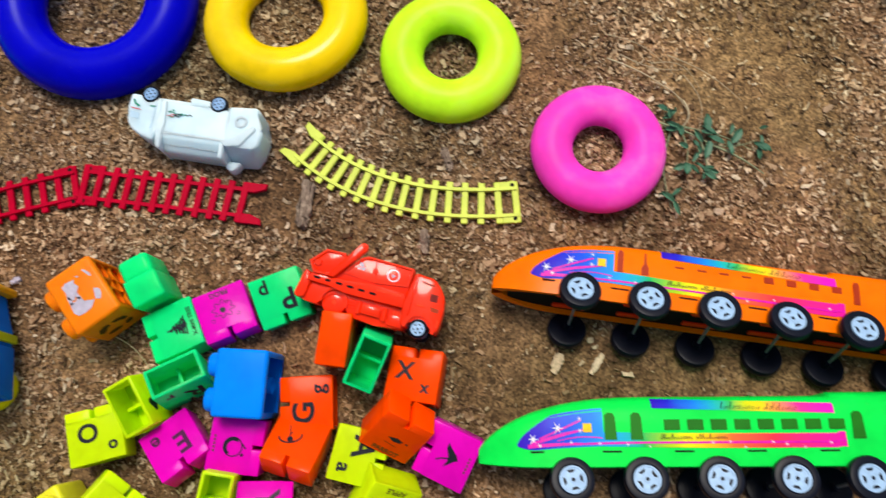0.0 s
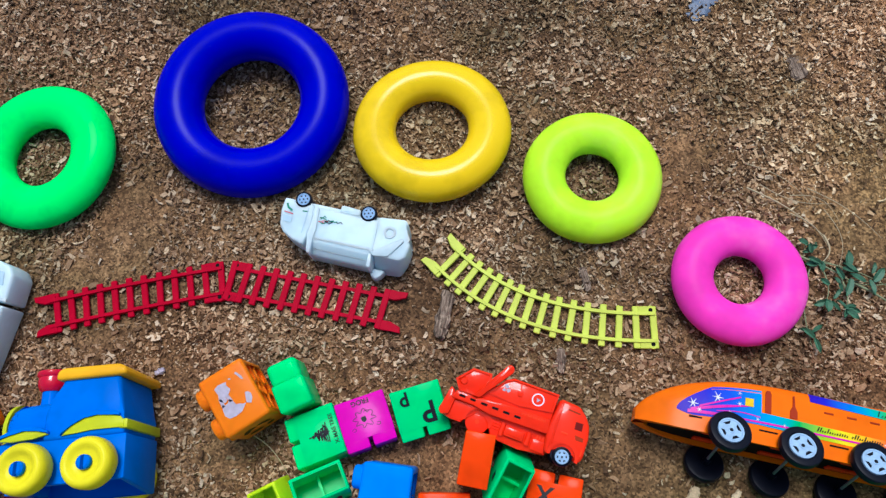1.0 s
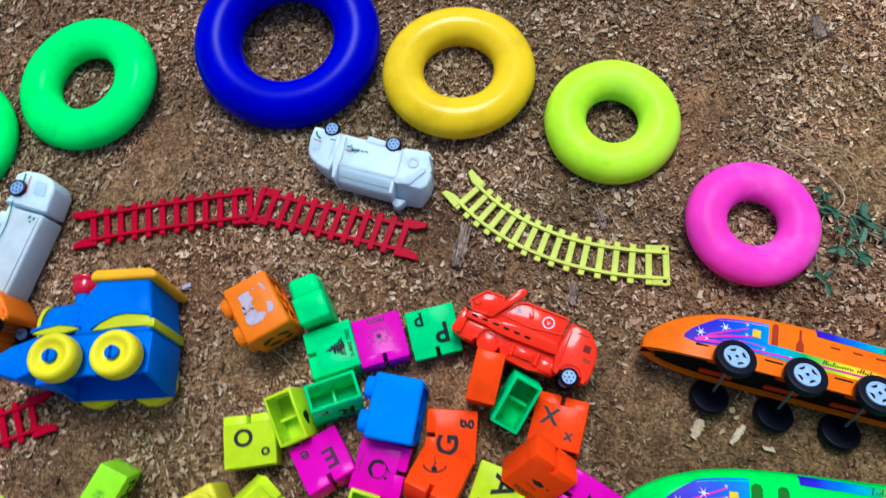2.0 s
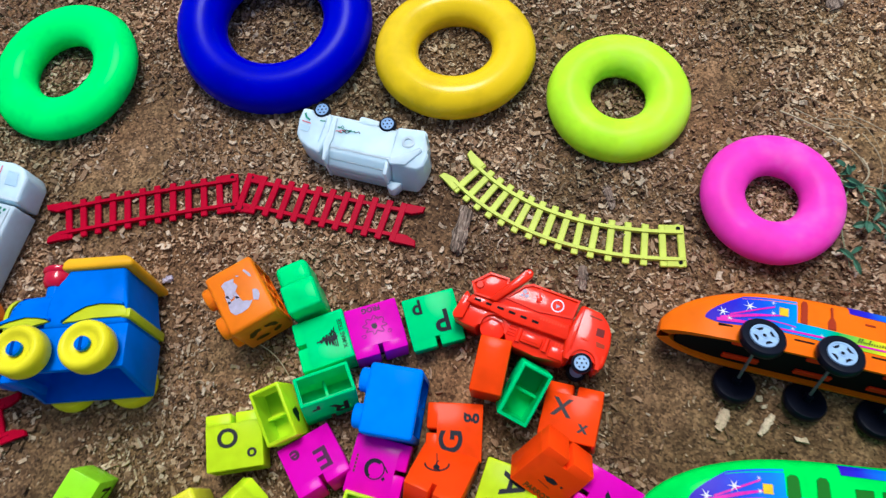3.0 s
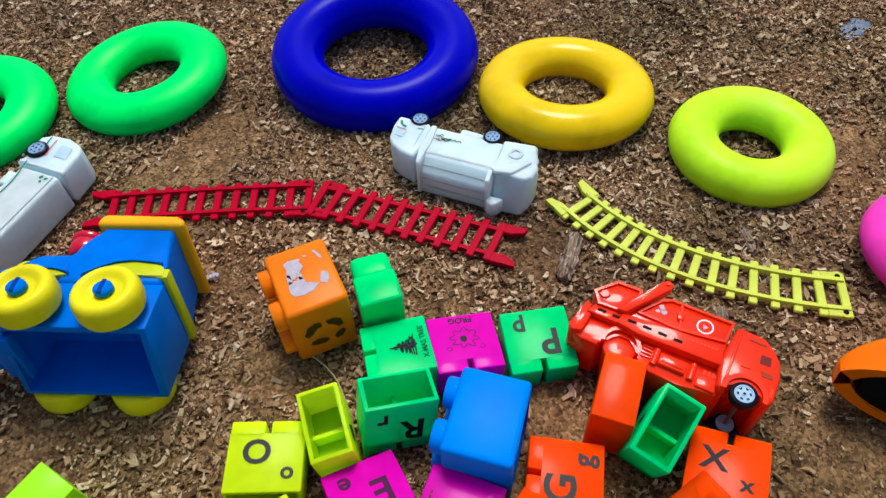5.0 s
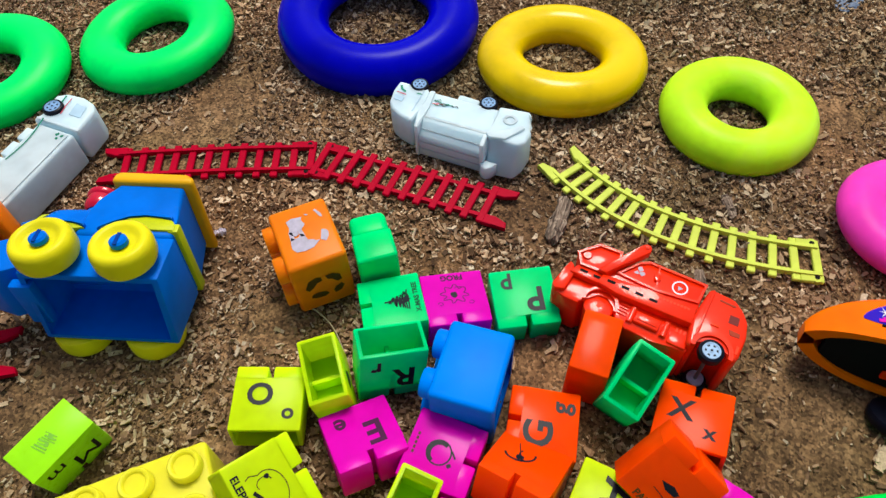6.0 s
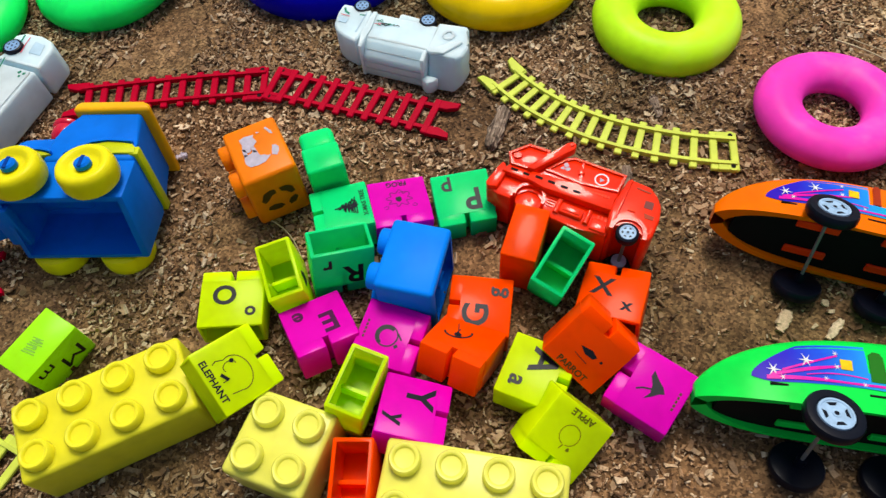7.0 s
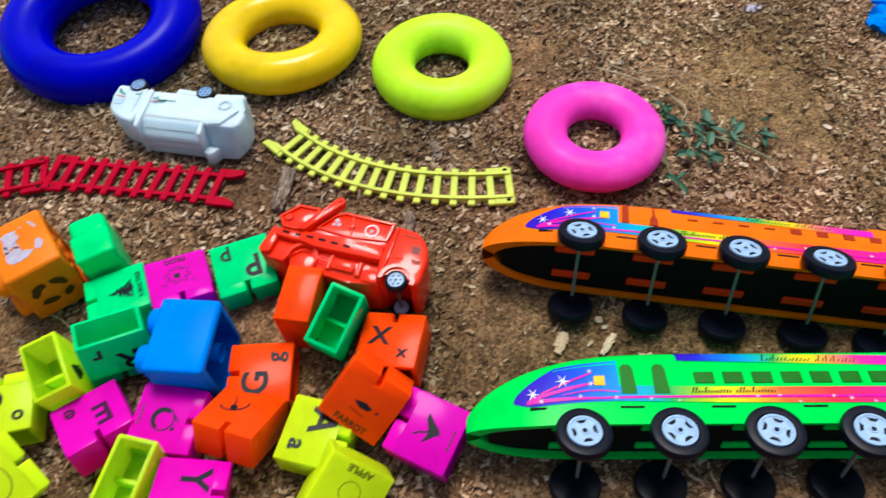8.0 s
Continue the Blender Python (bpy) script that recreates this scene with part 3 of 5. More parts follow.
# ---- toy railway tracks ----
def track(material, line, ties, label, m=None, upturned=False, skew=0.0):
    """Straight or bent track piece: two rails on ties, prongs on one end and pads with holes on the other; upturned, its ties lie on top."""
    root = thing("toy_track", m or Matrix(), label, "toy track", "toy track pieces")
    half, gauge = 0.0174, 0.0112
    level = (lambda z: 0.0064 - z) if upturned else (lambda z: z)
    steps = 40
    pts = [curve_point(line, i / steps) for i in range(steps + 1)]
    length = sum((pts[i + 1][0] - pts[i][0]).length for i in range(steps))
    pitch = length / (ties + 0.6)
    for side in (-1, 1):
        bm = bmesh.new()
        rows = []
        for i in range(161):
            p, t = curve_point(line, i / 160)
            s = Vector((-t.y, t.x, 0)) * side
            q = p + s * gauge
            k = 1.0 if i % 2 else 0.86  # fine cross grooves
            rows.append([bm.verts.new(q + s * a * k + Vector((0, 0, level(z)))) for a, z in ((-0.0016, 0.0015), (0.0016, 0.0015), (0.0014, 0.0050 + 0.0006 * k), (-0.0014, 0.0050 + 0.0006 * k))])
        for a, b in zip(rows, rows[1:]):
            for i in range(4):
                bm.faces.new((a[i], a[(i + 1) % 4], b[(i + 1) % 4], b[i]))
        bm.faces.new(rows[0])
        bm.faces.new(rows[-1][::-1])
        part("rail", bm, material, root)
    tie = finish(box((0.0054, 2 * half, 0.0030), (0, 0, level(0.0026)), 0.0006, 1), "tie")
    tie.materials.append(material)

    def frame_at(s):
        p, t = curve_point(line, s)
        return Matrix.Translation(p) @ Matrix.Rotation(math.atan2(t.y, t.x), 4, "Z")

    for i in range(ties):
        ob = part("tie", tie, material, root)
        ob.matrix_basis = frame_at((i + 0.5) * pitch / length) @ pose(0, 0, 0, 0, 0, skew + random.uniform(-1.5, 1.5))
    for side in (-1, 1):
        prong = bmesh.new()
        prism([(-0.0125, 0.0178), (-0.0115, 0.0125), (-0.003, 0.0092), (0.006, 0.0092), (0.006, 0.0174), (-0.002, 0.0174), (-0.0035, 0.0165)], 0.001, 0.0050, 0.0005, prong, 1)
        ob = part("prong", prong, material, root)
        ob.matrix_basis = frame_at(0.0) @ Matrix.Diagonal((1, side, 1, 1))
        pad = lathe([(0.0015, 0.001), (0.0038, 0.001), (0.0038, 0.0046), (0.0015, 0.0046), (0.0015, 0.001)], 18)
        box((0.0085, 0.0068, 0.0034), (-0.0062, 0, 0.0028), 0.0005, 1, pad)
        ob = part("pad", pad, material, root)
        # black disc plugs the hole and paints its shade flush with the pad
        part("peg_hole", lathe([(0, 0.0049), (0.0017, 0.0049), (0.0017, 0.0020), (0, 0.0020)], 14), MAT["chassis"], ob)
        ob.matrix_basis = frame_at(1.0) @ Matrix.Translation((-0.0034, side * 0.0140, 0))
    end_tie = part("tie", tie, material, root)
    end_tie.matrix_basis = frame_at(1.0 - 0.0012 / length)
    return root


track(MAT["red"], ((-0.478, 0.1555), (-0.4085, 0.1782), (-0.3345, 0.1995)), 11, "straight red plastic toy track piece lying on soil", pose(0, 0, 0.001))
track(MAT["red"], ((-0.1885, 0.1883), (-0.2585, 0.1945), (-0.3290, 0.2003)), 11, "straight red plastic toy track piece lying upside down", pose(0, 0, 0.001), True, -3.5)
track(MAT["track_lime"], ((-0.147, 0.239), (-0.0705, 0.2005), (0.0305, 0.1965)), 15, "curved yellow green plastic toy track piece on wood chips", pose(0, 0, 0.001))
track(MAT["red"], ((-0.466, -0.007), (-0.530, -0.044), (-0.592, -0.084)), 11, "red plastic toy track piece beside a blue locomotive", pose(0, 0, 0.001))
track(MAT["track_lime"], ((-0.570, -0.045), (-0.478, -0.0915), (-0.378, -0.1235)), 15, "curved pale yellow toy track piece beside a yellow brick", pose(0, 0, 0.001))

# ---- letter blocks ----
BW, BL, BT = 0.040, 0.032, 0.0228  # width, body length, thickness
block_mesh = {}


def butted(size, centre, bevel, plane):
    """A box with rounded edges but for those in the plane y = plane, where it meets its neighbour flush."""
    bm = box(size, centre)
    edges = [e for e in bm.edges if not all(abs(v.co.y - plane) < 1e-5 for v in e.verts)]
    bmesh.ops.bevel(bm, geom=edges, offset=bevel, segments=2, profile=0.5, affect="EDGES")
    bm.normal_update()
    return bm


def block_parts(key):
    if key not in block_mesh:
        mat = MAT[key]
        body = finish(hollow(butted((BW, BL, BT), (0, BL / 2, BT / 2), 0.0012, BL), (0, -1, 0), 0.0015), "body")
        stud = finish(butted((0.0182, 0.0075, BT), (0, BL + 0.00375, BT / 2), 0.0012, BL), "stud")
        rib = finish(box((0.0022, 0.012, BT - 0.003), (0, BL - 0.0072, BT / 2)), "rib")
        for me in (body, stud, rib):
            me.materials.append(mat)
        block_mesh[key] = body, stud, rib
    return block_mesh[key]


def letter_block(key, m, label, prints=()):
    """prints: (part name, mesh or bmesh, material) laid on the broad upper side."""
    root = thing("letter_block", m, label, "toy block", "letter blocks")
    body, stud, rib = block_parts(key)
    b = part("body", body, MAT[key], root)
    part("rib", rib, MAT[key], b)
    for side in (-1, 1):
        part("stud", stud, MAT[key], root).location.x = side * 0.0106
    for name, mesh, mat in prints:
        part(name, mesh, mat, root)
    return root


FACE = Matrix.Translation((0, 0, BT + 0.0001))
BACK = Matrix.Translation((0, 0, -0.0001)) @ Matrix.Rotation(math.pi, 4, "Y")


def letters(big, small, face=FACE, size=0.0225, ink="ink", shift=0.0):
    out = [("letter_print", lettering(big, size, face @ Matrix.Translation((-0.0068 + shift, 0.0212, 0))), MAT[ink])]
    out.append(("letter_print", lettering(small, size * 0.68, face @ Matrix.Translation((0.0098 + shift, 0.0110, 0))), MAT[ink]))
    return out


def word(text, size=0.0055, face=FACE, y=0.0042, ink="ink"):
    return ("word_print", lettering(text, size, face @ Matrix.Translation((0, y, 0))), MAT[ink])


def drawn(strokes, fills=(), face=FACE, ink="ink"):
    bm = bmesh.new()
    for pts, w in strokes:
        ribbon(pts, w, 0.0001, bm)
    for pts in fills:
        patch(pts, 0.00012, bm)
    bmesh.ops.transform(bm, matrix=face, verts=bm.verts)
    return ("picture_print", bm, MAT[ink])


def unread(y=0.0042, n=5, face=FACE):
    return drawn([], [[(x - 0.0009, y - 0.0006), (x + 0.0008, y - 0.0006), (x + 0.0009, y + 0.0007), (x - 0.0008, y + 0.0007)] for x in [(i - (n - 1) / 2) * 0.0026 for i in range(n)]], face, "ink_dark")


def blob(cx, cy, r, wob=0.25, n=14, seed=1):
    g = random.Random(seed)
    return [(cx + r * (1 + wob * g.uniform(-1, 1)) * math.cos(2 * math.pi * i / n), cy + r * (1 + wob * g.uniform(-1, 1)) * math.sin(2 * math.pi * i / n)) for i in range(n)]


def CAP(key):
    return ("base", box((BW - 0.0016, 0.0020, BT - 0.0016), (0, 0.0012, BT / 2), 0.0004, 1), MAT[key])


g = random.Random(17)
tree_pic = drawn([(((-0.001, 0.010), (-0.001, 0.008)), 0.001)] + [(tuple((-0.001 + (0.0078 * (1 - j / 6.0) + 0.0008) * g.uniform(-1, 1), 0.0100 + 0.0022 * j + g.uniform(-0.0012, 0.0012)) for _ in range(5)), 0.0008) for j in range(7) for _ in range(2)], [blob(-0.001 + 0.0035 * g.uniform(-1, 1) * (1 - j / 7), 0.0110 + 0.0020 * j, 0.0021 - 0.0002 * j, 0.45, 9, j) for j in range(6)])
limb = [(0.0058 * (1 + 0.55 * math.cos(4 * a + 0.7) ** 2 + 0.15 * math.cos(9 * a)) * math.cos(a), 0.0172 + 0.0046 * (1 + 0.6 * math.cos(4 * a + 0.7) ** 2 + 0.15 * math.sin(7 * a)) * math.sin(a)) for a in [i * math.pi / 24 for i in range(49)]]
frog_pic = drawn([(limb, 0.0005), (arc(-0.0095, 0.0245, 0.0016, 0.0012, 0, 300, 8), 0.0004), (arc(0.0100, 0.0240, 0.0016, 0.0012, 60, 360, 8), 0.0004), (arc(-0.0030, 0.0130, 0.0022, 0.0012, 180, 360, 8), 0.0004)], [blob(0.0005, 0.0178, 0.0023, 0.2, 12, 4)])
round_pic = drawn([(arc(0.001, 0.018, 0.0068, 0.0068, 20, 380), 0.0009), (arc(0.0014, 0.0184, 0.0058, 0.0058, 150, 330), 0.0022), (((-0.002, 0.0245), (0.0015, 0.0275)), 0.0010)], [blob(0.006, 0.0255, 0.0012, 0.3, 9, 2)])
shade_pic = drawn([(arc(0, 0.0, 0.0082, 0.0052, -5, 185), 0.0012), (((0, -0.0085), (0, 0.0050)), 0.0006), (arc(-0.0020, 0.0010, 0.0026, 0.0036, -80, 90), 0.0008)], [blob(0.0005, 0.0022, 0.0020, 0.3, 10, 5)], FACE @ Matrix.Translation((0.0050, 0.0175, 0)) @ Matrix.Rotation(radians(25), 4, "Z"))
bird_pic = drawn([(((-0.001, 0.0185), (-0.003, 0.0235), (-0.0055, 0.0265)), 0.0010)], [[(-0.0085, 0.0205), (-0.0035, 0.0185), (0.001, 0.0195), (0.0055, 0.0225), (0.0095, 0.0225), (0.0062, 0.0185), (0.0030, 0.0135), (0.0, 0.0115), (-0.0015, 0.0140), (-0.0040, 0.0160)]])
beak_pic = drawn([(((-0.006, 0.013), (0.004, 0.012)), 0.0004)], [[(-0.006, 0.0185), (0.001, 0.0205), (0.006, 0.0190), (0.0045, 0.0165), (-0.001, 0.0160)], blob(0.0095, 0.0185, 0.0010, 0.2, 8, 3)])
trunk_pic = drawn([(arc(0.002, 0.018, 0.0105, 0.0085, -15, 200), 0.00045), (((-0.008, 0.015), (-0.0095, 0.011), (-0.0085, 0.0085)), 0.0005), (((0.012, 0.0155), (0.011, 0.0095)), 0.0005), (((0.003, 0.0125), (0.003, 0.0085)), 0.0005), (arc(-0.003, 0.0165, 0.003, 0.004, 90, 300), 0.0004)], [blob(-0.0055, 0.0190, 0.0013, 0.3, 9, 6), [(-0.002, 0.0105), (0.003, 0.0130), (0.0035, 0.0112), (-0.001, 0.0088)]])
fruit_pic = drawn([(arc(0, 0.017, 0.0062, 0.0062, 100, 440), 0.0004), (((0, 0.0232), (0.001, 0.0262)), 0.0005)], [blob(-0.004, 0.0245, 0.0012, 0.3, 8, 8)], FACE, "ink_olive")
smudge = drawn([], [blob(0, 0.013, 0.0050, 0.35, 14, 9)], Matrix.Translation((0, 0.010, 0)) @ Matrix.Rotation(math.pi / 2, 4, "X"), "window_shade_green")

letter_block("block_green", pose(-0.1605, 0.1290, 0.0020, -6.0, -0.0, 202.9), "green plastic letter block printed with a black P", letters("P", "p"))
letter_block("block_magenta", pose(-0.2034, 0.1117, -0.0002, 4.0, -5.9, 205.8), "magenta plastic letter block with a printed picture and word", [frog_pic, word("FROG")])
letter_block("block_green", pose(-0.2113, 0.0877, 0.0050, 0.7, 8.3, 117.8), "green plastic letter block printed with a small tree", [tree_pic, word("X-MAS TREE", 0.0044, ink="ink_pine")])
letter_block("block_lime", pose(-0.2735, -0.0179, 0.0072, -2.0, 5.0, 17.0), "lime yellow plastic letter block printed with a black O", letters("O", "o", FACE, 0.0185, "ink", 0.0022))
letter_block("block_magenta", pose(-0.2303, 0.0068, 0.0009, 13.3, -5.6, 219.8), "magenta plastic letter block printed with a black E", letters("E", "e", FACE, 0.0215, "ink_faded"))
letter_block("block_magenta", pose(-0.1708, -0.0509, 0.0161, -12.0, -16.0, 275.0), "tilted magenta plastic letter block printed with a black Y", letters("Y", "y"))
letter_block("block_lime", pose(-0.1031, -0.0026, 0.0027, 0.0, -2.2, 258.9), "lime yellow plastic letter block printed with a black A", letters("A", "a"))
letter_block("block_orange", pose(-0.1055, 0.0324, 0.0007, 0.9, 0.5, 95.2), "red orange plastic letter block printed with a black G", letters("G", "g"))
letter_block("block_magenta", pose(-0.1944, 0.0013, 0.0052, -2.7, 1.6, 264.5), "magenta plastic letter block with a round fruit print", [round_pic, unread()])
letter_block("block_magenta", pose(0.0002, -0.0085, 0.0056, -0.2, -5.9, 66.2), "tilted magenta plastic letter block with a dark printed shape", [bird_pic, unread()])
letter_block("block_orange", pose(-0.0455, 0.0323, 0.0070, -6.8, -8.5, 353.6), "red orange plastic letter block printed with a black X", letters("X", "x", FACE, 0.0180))
letter_block("block_orange", pose(-0.0673, 0.0131, 0.0093, 38.7, 24.5, 334.4), "orange plastic letter block leaning on other blocks", [beak_pic, word("PARROT", 0.0056, ink="ink_dark")])
letter_block("block_lime", pose(-0.0588, -0.0130, 0.0147, -26.5, -30.2, 163.2), "lime yellow plastic letter block leaning on another block", [fruit_pic, word("APPLE", 0.0058, ink="ink_olive"), CAP("block_lime")])
letter_block("block_lime", pose(-0.2695, -0.0639, 0.0383, -23.0, 24.2, 319.0), "tilted lime yellow letter block leaning on a yellow brick", [trunk_pic, word("ELEPHANT", 0.0056), CAP("block_lime")])
letter_block("block_orange", pose(-0.1251, 0.0088, 0.0024, 30.6, 4.6, 165.2), "orange plastic letter block with a small printed umbrella", [shade_pic])
letter_block("block_lime", pose(-0.1918, -0.0373, 0.0475, -98.1, -2.4, 262.7), "open lime yellow plastic block standing with its hollow side up")
letter_block("block_lime", pose(-0.2608, 0.0171, 0.0390, -86.5, 5.2, 302.1), "open lime plastic block standing with its hollow side up", [drawn([], [blob(0.004, 0.016, 0.006, 0.5, 12, 12)])])
letter_block("block_green", pose(-0.0898, 0.0641, 0.0451, -99.5, 14.0, 247.9), "open green plastic block standing beside a red truck", [drawn([], [blob(0.0, 0.014, 0.004, 0.5, 12, 14)], BACK)])
letter_block("block_green", pose(-0.2121, 0.0383, 0.0467, -99.1, 9.5, 29.3), "open green plastic letter block printed with a black R", letters("R", "r", BACK @ Matrix.Translation((0, 0, 0))))
letter_block("block_orange", pose(-0.1819, -0.0904, 0.0408, -89.4, 0.0, 281.6), "open red plastic block standing between yellow bricks")
letter_block("block_chartreuse", pose(-0.3881, -0.0511, 0.0414, -102.1, 1.1, 251.7), "lime yellow plastic letter block standing on its studs", letters("M", "m", FACE, 0.0225) + [("cap", box((BW, 0.0016, BT), (0, -0.0007, BT / 2), 0.0006), MAT["block_chartreuse"]), ("picture_print", drawn([(((0.0075 - 0.0016 * i, -0.0045 + 0.0005 * (i % 3)), (0.0060 - 0.0016 * i, 0.0040 - 0.0008 * (i % 4))), 0.0006 + 0.0004 * (i % 2)) for i in range(7)], [blob(0.0025, 0.001, 0.0014, 0.4, 9, 9), blob(-0.0015, -0.0005, 0.0017, 0.4, 9, 8)], Matrix.Translation((0, -0.0016, BT / 2)) @ Matrix.Rotation(math.pi / 2, 4, "X"))[1], MAT["smudge"])])


def on_edge(x, y, top, way):
    """The pose of a letter block that stands on its narrow side, its studs pointing along way."""
    v = Vector((way[0], way[1], 0)).normalized()
    w = Vector((0, 0, 1)).cross(v)
    return Matrix(((0, v.x, w.x, x), (0, v.y, w.y, y), (1, v.z, w.z, top - BW / 2), (0, 0, 0, 1)))


letter_block("block_orange", on_edge(-0.0953, 0.0570, 0.0420, (0.09, 1.0)), "plain orange plastic block on its narrow side", [CAP("block_orange")])
waisted = thing("waisted_block", on_edge(-0.2330, 0.1075, 0.0425, (-0.52, 0.85)), "green plastic block with a rounded end on its side", "toy block")
part("body", box((BW, 0.0225, 0.0260), (0, 0.01075, 0.0130), 0.0022, 3), MAT["block_green"], waisted)
part("rounded_end", box((BW - 0.003, 0.0190, 0.0245), (0, 0.0290, 0.0130), 0.0046, 4), MAT["block_green"], waisted)


# ---- large bricks ----
PITCH, BRICK_H = 0.0252, 0.0375


def big_brick(key, nx, ny, m, label, prints=(), shallow=False):
    mat = MAT[key]
    root = thing("building_brick", m, label, "toy brick", "large building bricks")
    sx, sy = nx * PITCH - 0.0015, ny * PITCH - 0.0015
    body = part("body", hollow(box((sx, sy, BRICK_H), (0, 0, BRICK_H / 2), 0.0028, 3), (0, 0, -1), 0.0022), mat, root)
    key_mesh = finish(lathe([(0.0088, 0), (0.0086, 0.0056), (0.0078, 0.0066), (0.0066, 0.0066), (0.0058, 0.0058), (0.0054, 0.0046), (0, 0.0044)], 28), "stud", 50)
    key_mesh.materials.append(mat)
    post = finish(lathe([(0.0060, 0.001), (0.0060, BRICK_H - 0.003)], 18), "post")
    post.materials.append(mat)
    for i in range(nx):
        for j in range(ny):
            part("stud", key_mesh, mat, root).location = ((i - (nx - 1) / 2) * PITCH, (j - (ny - 1) / 2) * PITCH, BRICK_H)
    for i in range(nx - 1):
        for j in range(ny - 1):
            part("post", post, mat, body).location = ((i - (nx - 2) / 2) * PITCH, (j - (ny - 2) / 2) * PITCH, 0)
    if shallow:
        part("core", box((sx - 0.004, sy - 0.004, BRICK_H - 0.006), (0, 0, (BRICK_H + 0.002) / 2)), mat, body)
        for i, j in ((-1, -1), (1, -1), (-1, 1), (1, 1)):
            part("socket", lathe([(0.0072, 0.0010), (0.0094, 0.0010), (0.0098, 0.012)], 20, Matrix.Translation((i * PITCH / 2, j * PITCH / 2, 0))), mat, body)
    for name, mesh, mt in prints:
        part(name, mesh, mt, root)
    return root


big_brick("brick_yellow", 4, 2, pose(-0.3209, -0.0814, 0.001, 0, 0, 38.1), "yellow plastic building brick with eight round studs")
big_brick("brick_pale", 2, 2, pose(-0.2145, -0.0790, 0.001, 0, 0, 352.8), "pale yellow square building brick with four studs")
big_brick("brick_pale", 4, 2, pose(-0.1060, -0.0850, 0.001, 0, 0, 2.8), "pale yellow building brick with eight round studs")
SIDE = Matrix.Rotation(-math.pi / 2, 4, "Y")
big_brick("big_blue", 2, 2, pose(-0.1688 + 0.0187, 0.0426, 0.0245, 0, 0, 358.7) @ SIDE, "blue square building brick lying on its side")
HALF = (2 * PITCH - 0.0015) / 2
worn_top = Matrix.Translation((HALF + 0.0002, 0, BRICK_H / 2)) @ Matrix(((0, 0, 1, 0), (0, 1, 0, 0), (-1, 0, 0, 0), (0, 0, 0, 1)))
worn_front = Matrix.Translation((0, -HALF - 0.0002, BRICK_H / 2)) @ Matrix.Rotation(math.pi / 2, 4, "X") @ Matrix.Rotation(math.radians(90), 4, "Z")
silver = drawn([], [[(q[0] / 1000, q[1] / 1000) for q in p] for p in (
    [(-9.3, 12.8), (-5.5, 14.3), (1.1, 13.2), (0.0, 11.0), (1.4, 6.7), (-1.9, 3.6), (-4.5, 3.0), (-4.2, 0.8), (-6.2, -0.6), (-8.0, 0.6), (-9.8, 3.0), (-8.6, 8.0)],
    [(-9.6, -0.4), (-8.0, -2.0), (-5.0, -1.6), (-3.0, 0.6), (-1.4, -1.0), (-0.1, -5.7), (2.6, -6.6), (4.4, -8.2), (6.8, -8.6), (1.4, -12.7), (-4.0, -13.4), (-9.1, -12.6), (-11.2, -9.0), (-10.9, -5.0)],
    [(9.8, -1.2), (12.0, -2.0), (13.4, -4.4), (12.6, -8.0), (10.2, -10.9), (7.2, -8.8), (8.4, -5.0)],
    [(9.4, 15.4), (10.8, 16.0), (13.2, 11.0), (13.4, 8.0), (11.8, 9.0), (10.6, 12.6)], [(3.0, 14.6), (4.6, 14.2), (5.4, 13.0), (3.6, 13.2)],
    [(-10.0, 4.4), (-7.9, 3.6), (-7.5, -2.4), (-10.4, -3.0)], [(-4.4, 3.3), (-1.7, 3.6), (-0.8, -2.2), (-3.3, -1.8)])], worn_top, "ink_silver")
dark_mark = drawn([], [[(q[0] / 1000, (q[1] - 2) / 1000) for q in p] for p in (
    [(12, 1), (9, -6), (4, -8), (1, -7), (0.5, -3), (4, -2), (7, 2), (10, 4)],
    [(-2, -7), (-7, -7), (-11, -4), (-12, 2), (-9, 3), (-6, -1), (-3, -3)],
    [(9, 9), (5, 8), (0, 9.5), (-2, 12.5), (1, 14.5), (6, 14), (10, 12)],
    [(-7, 8), (-11, 6), (-12.5, 9), (-10, 13.5), (-6, 14.5), (-5, 11)])], worn_front, "ink_dark")
big_brick("big_orange", 2, 2, pose(-0.2910 + 0.0187 * math.cos(radians(39)), 0.1022 + 0.0187 * math.sin(radians(39)), 0.0262, 0, 0, 39.0) @ SIDE, "orange building brick on its side with a worn silver print", [silver, dark_mark], True)


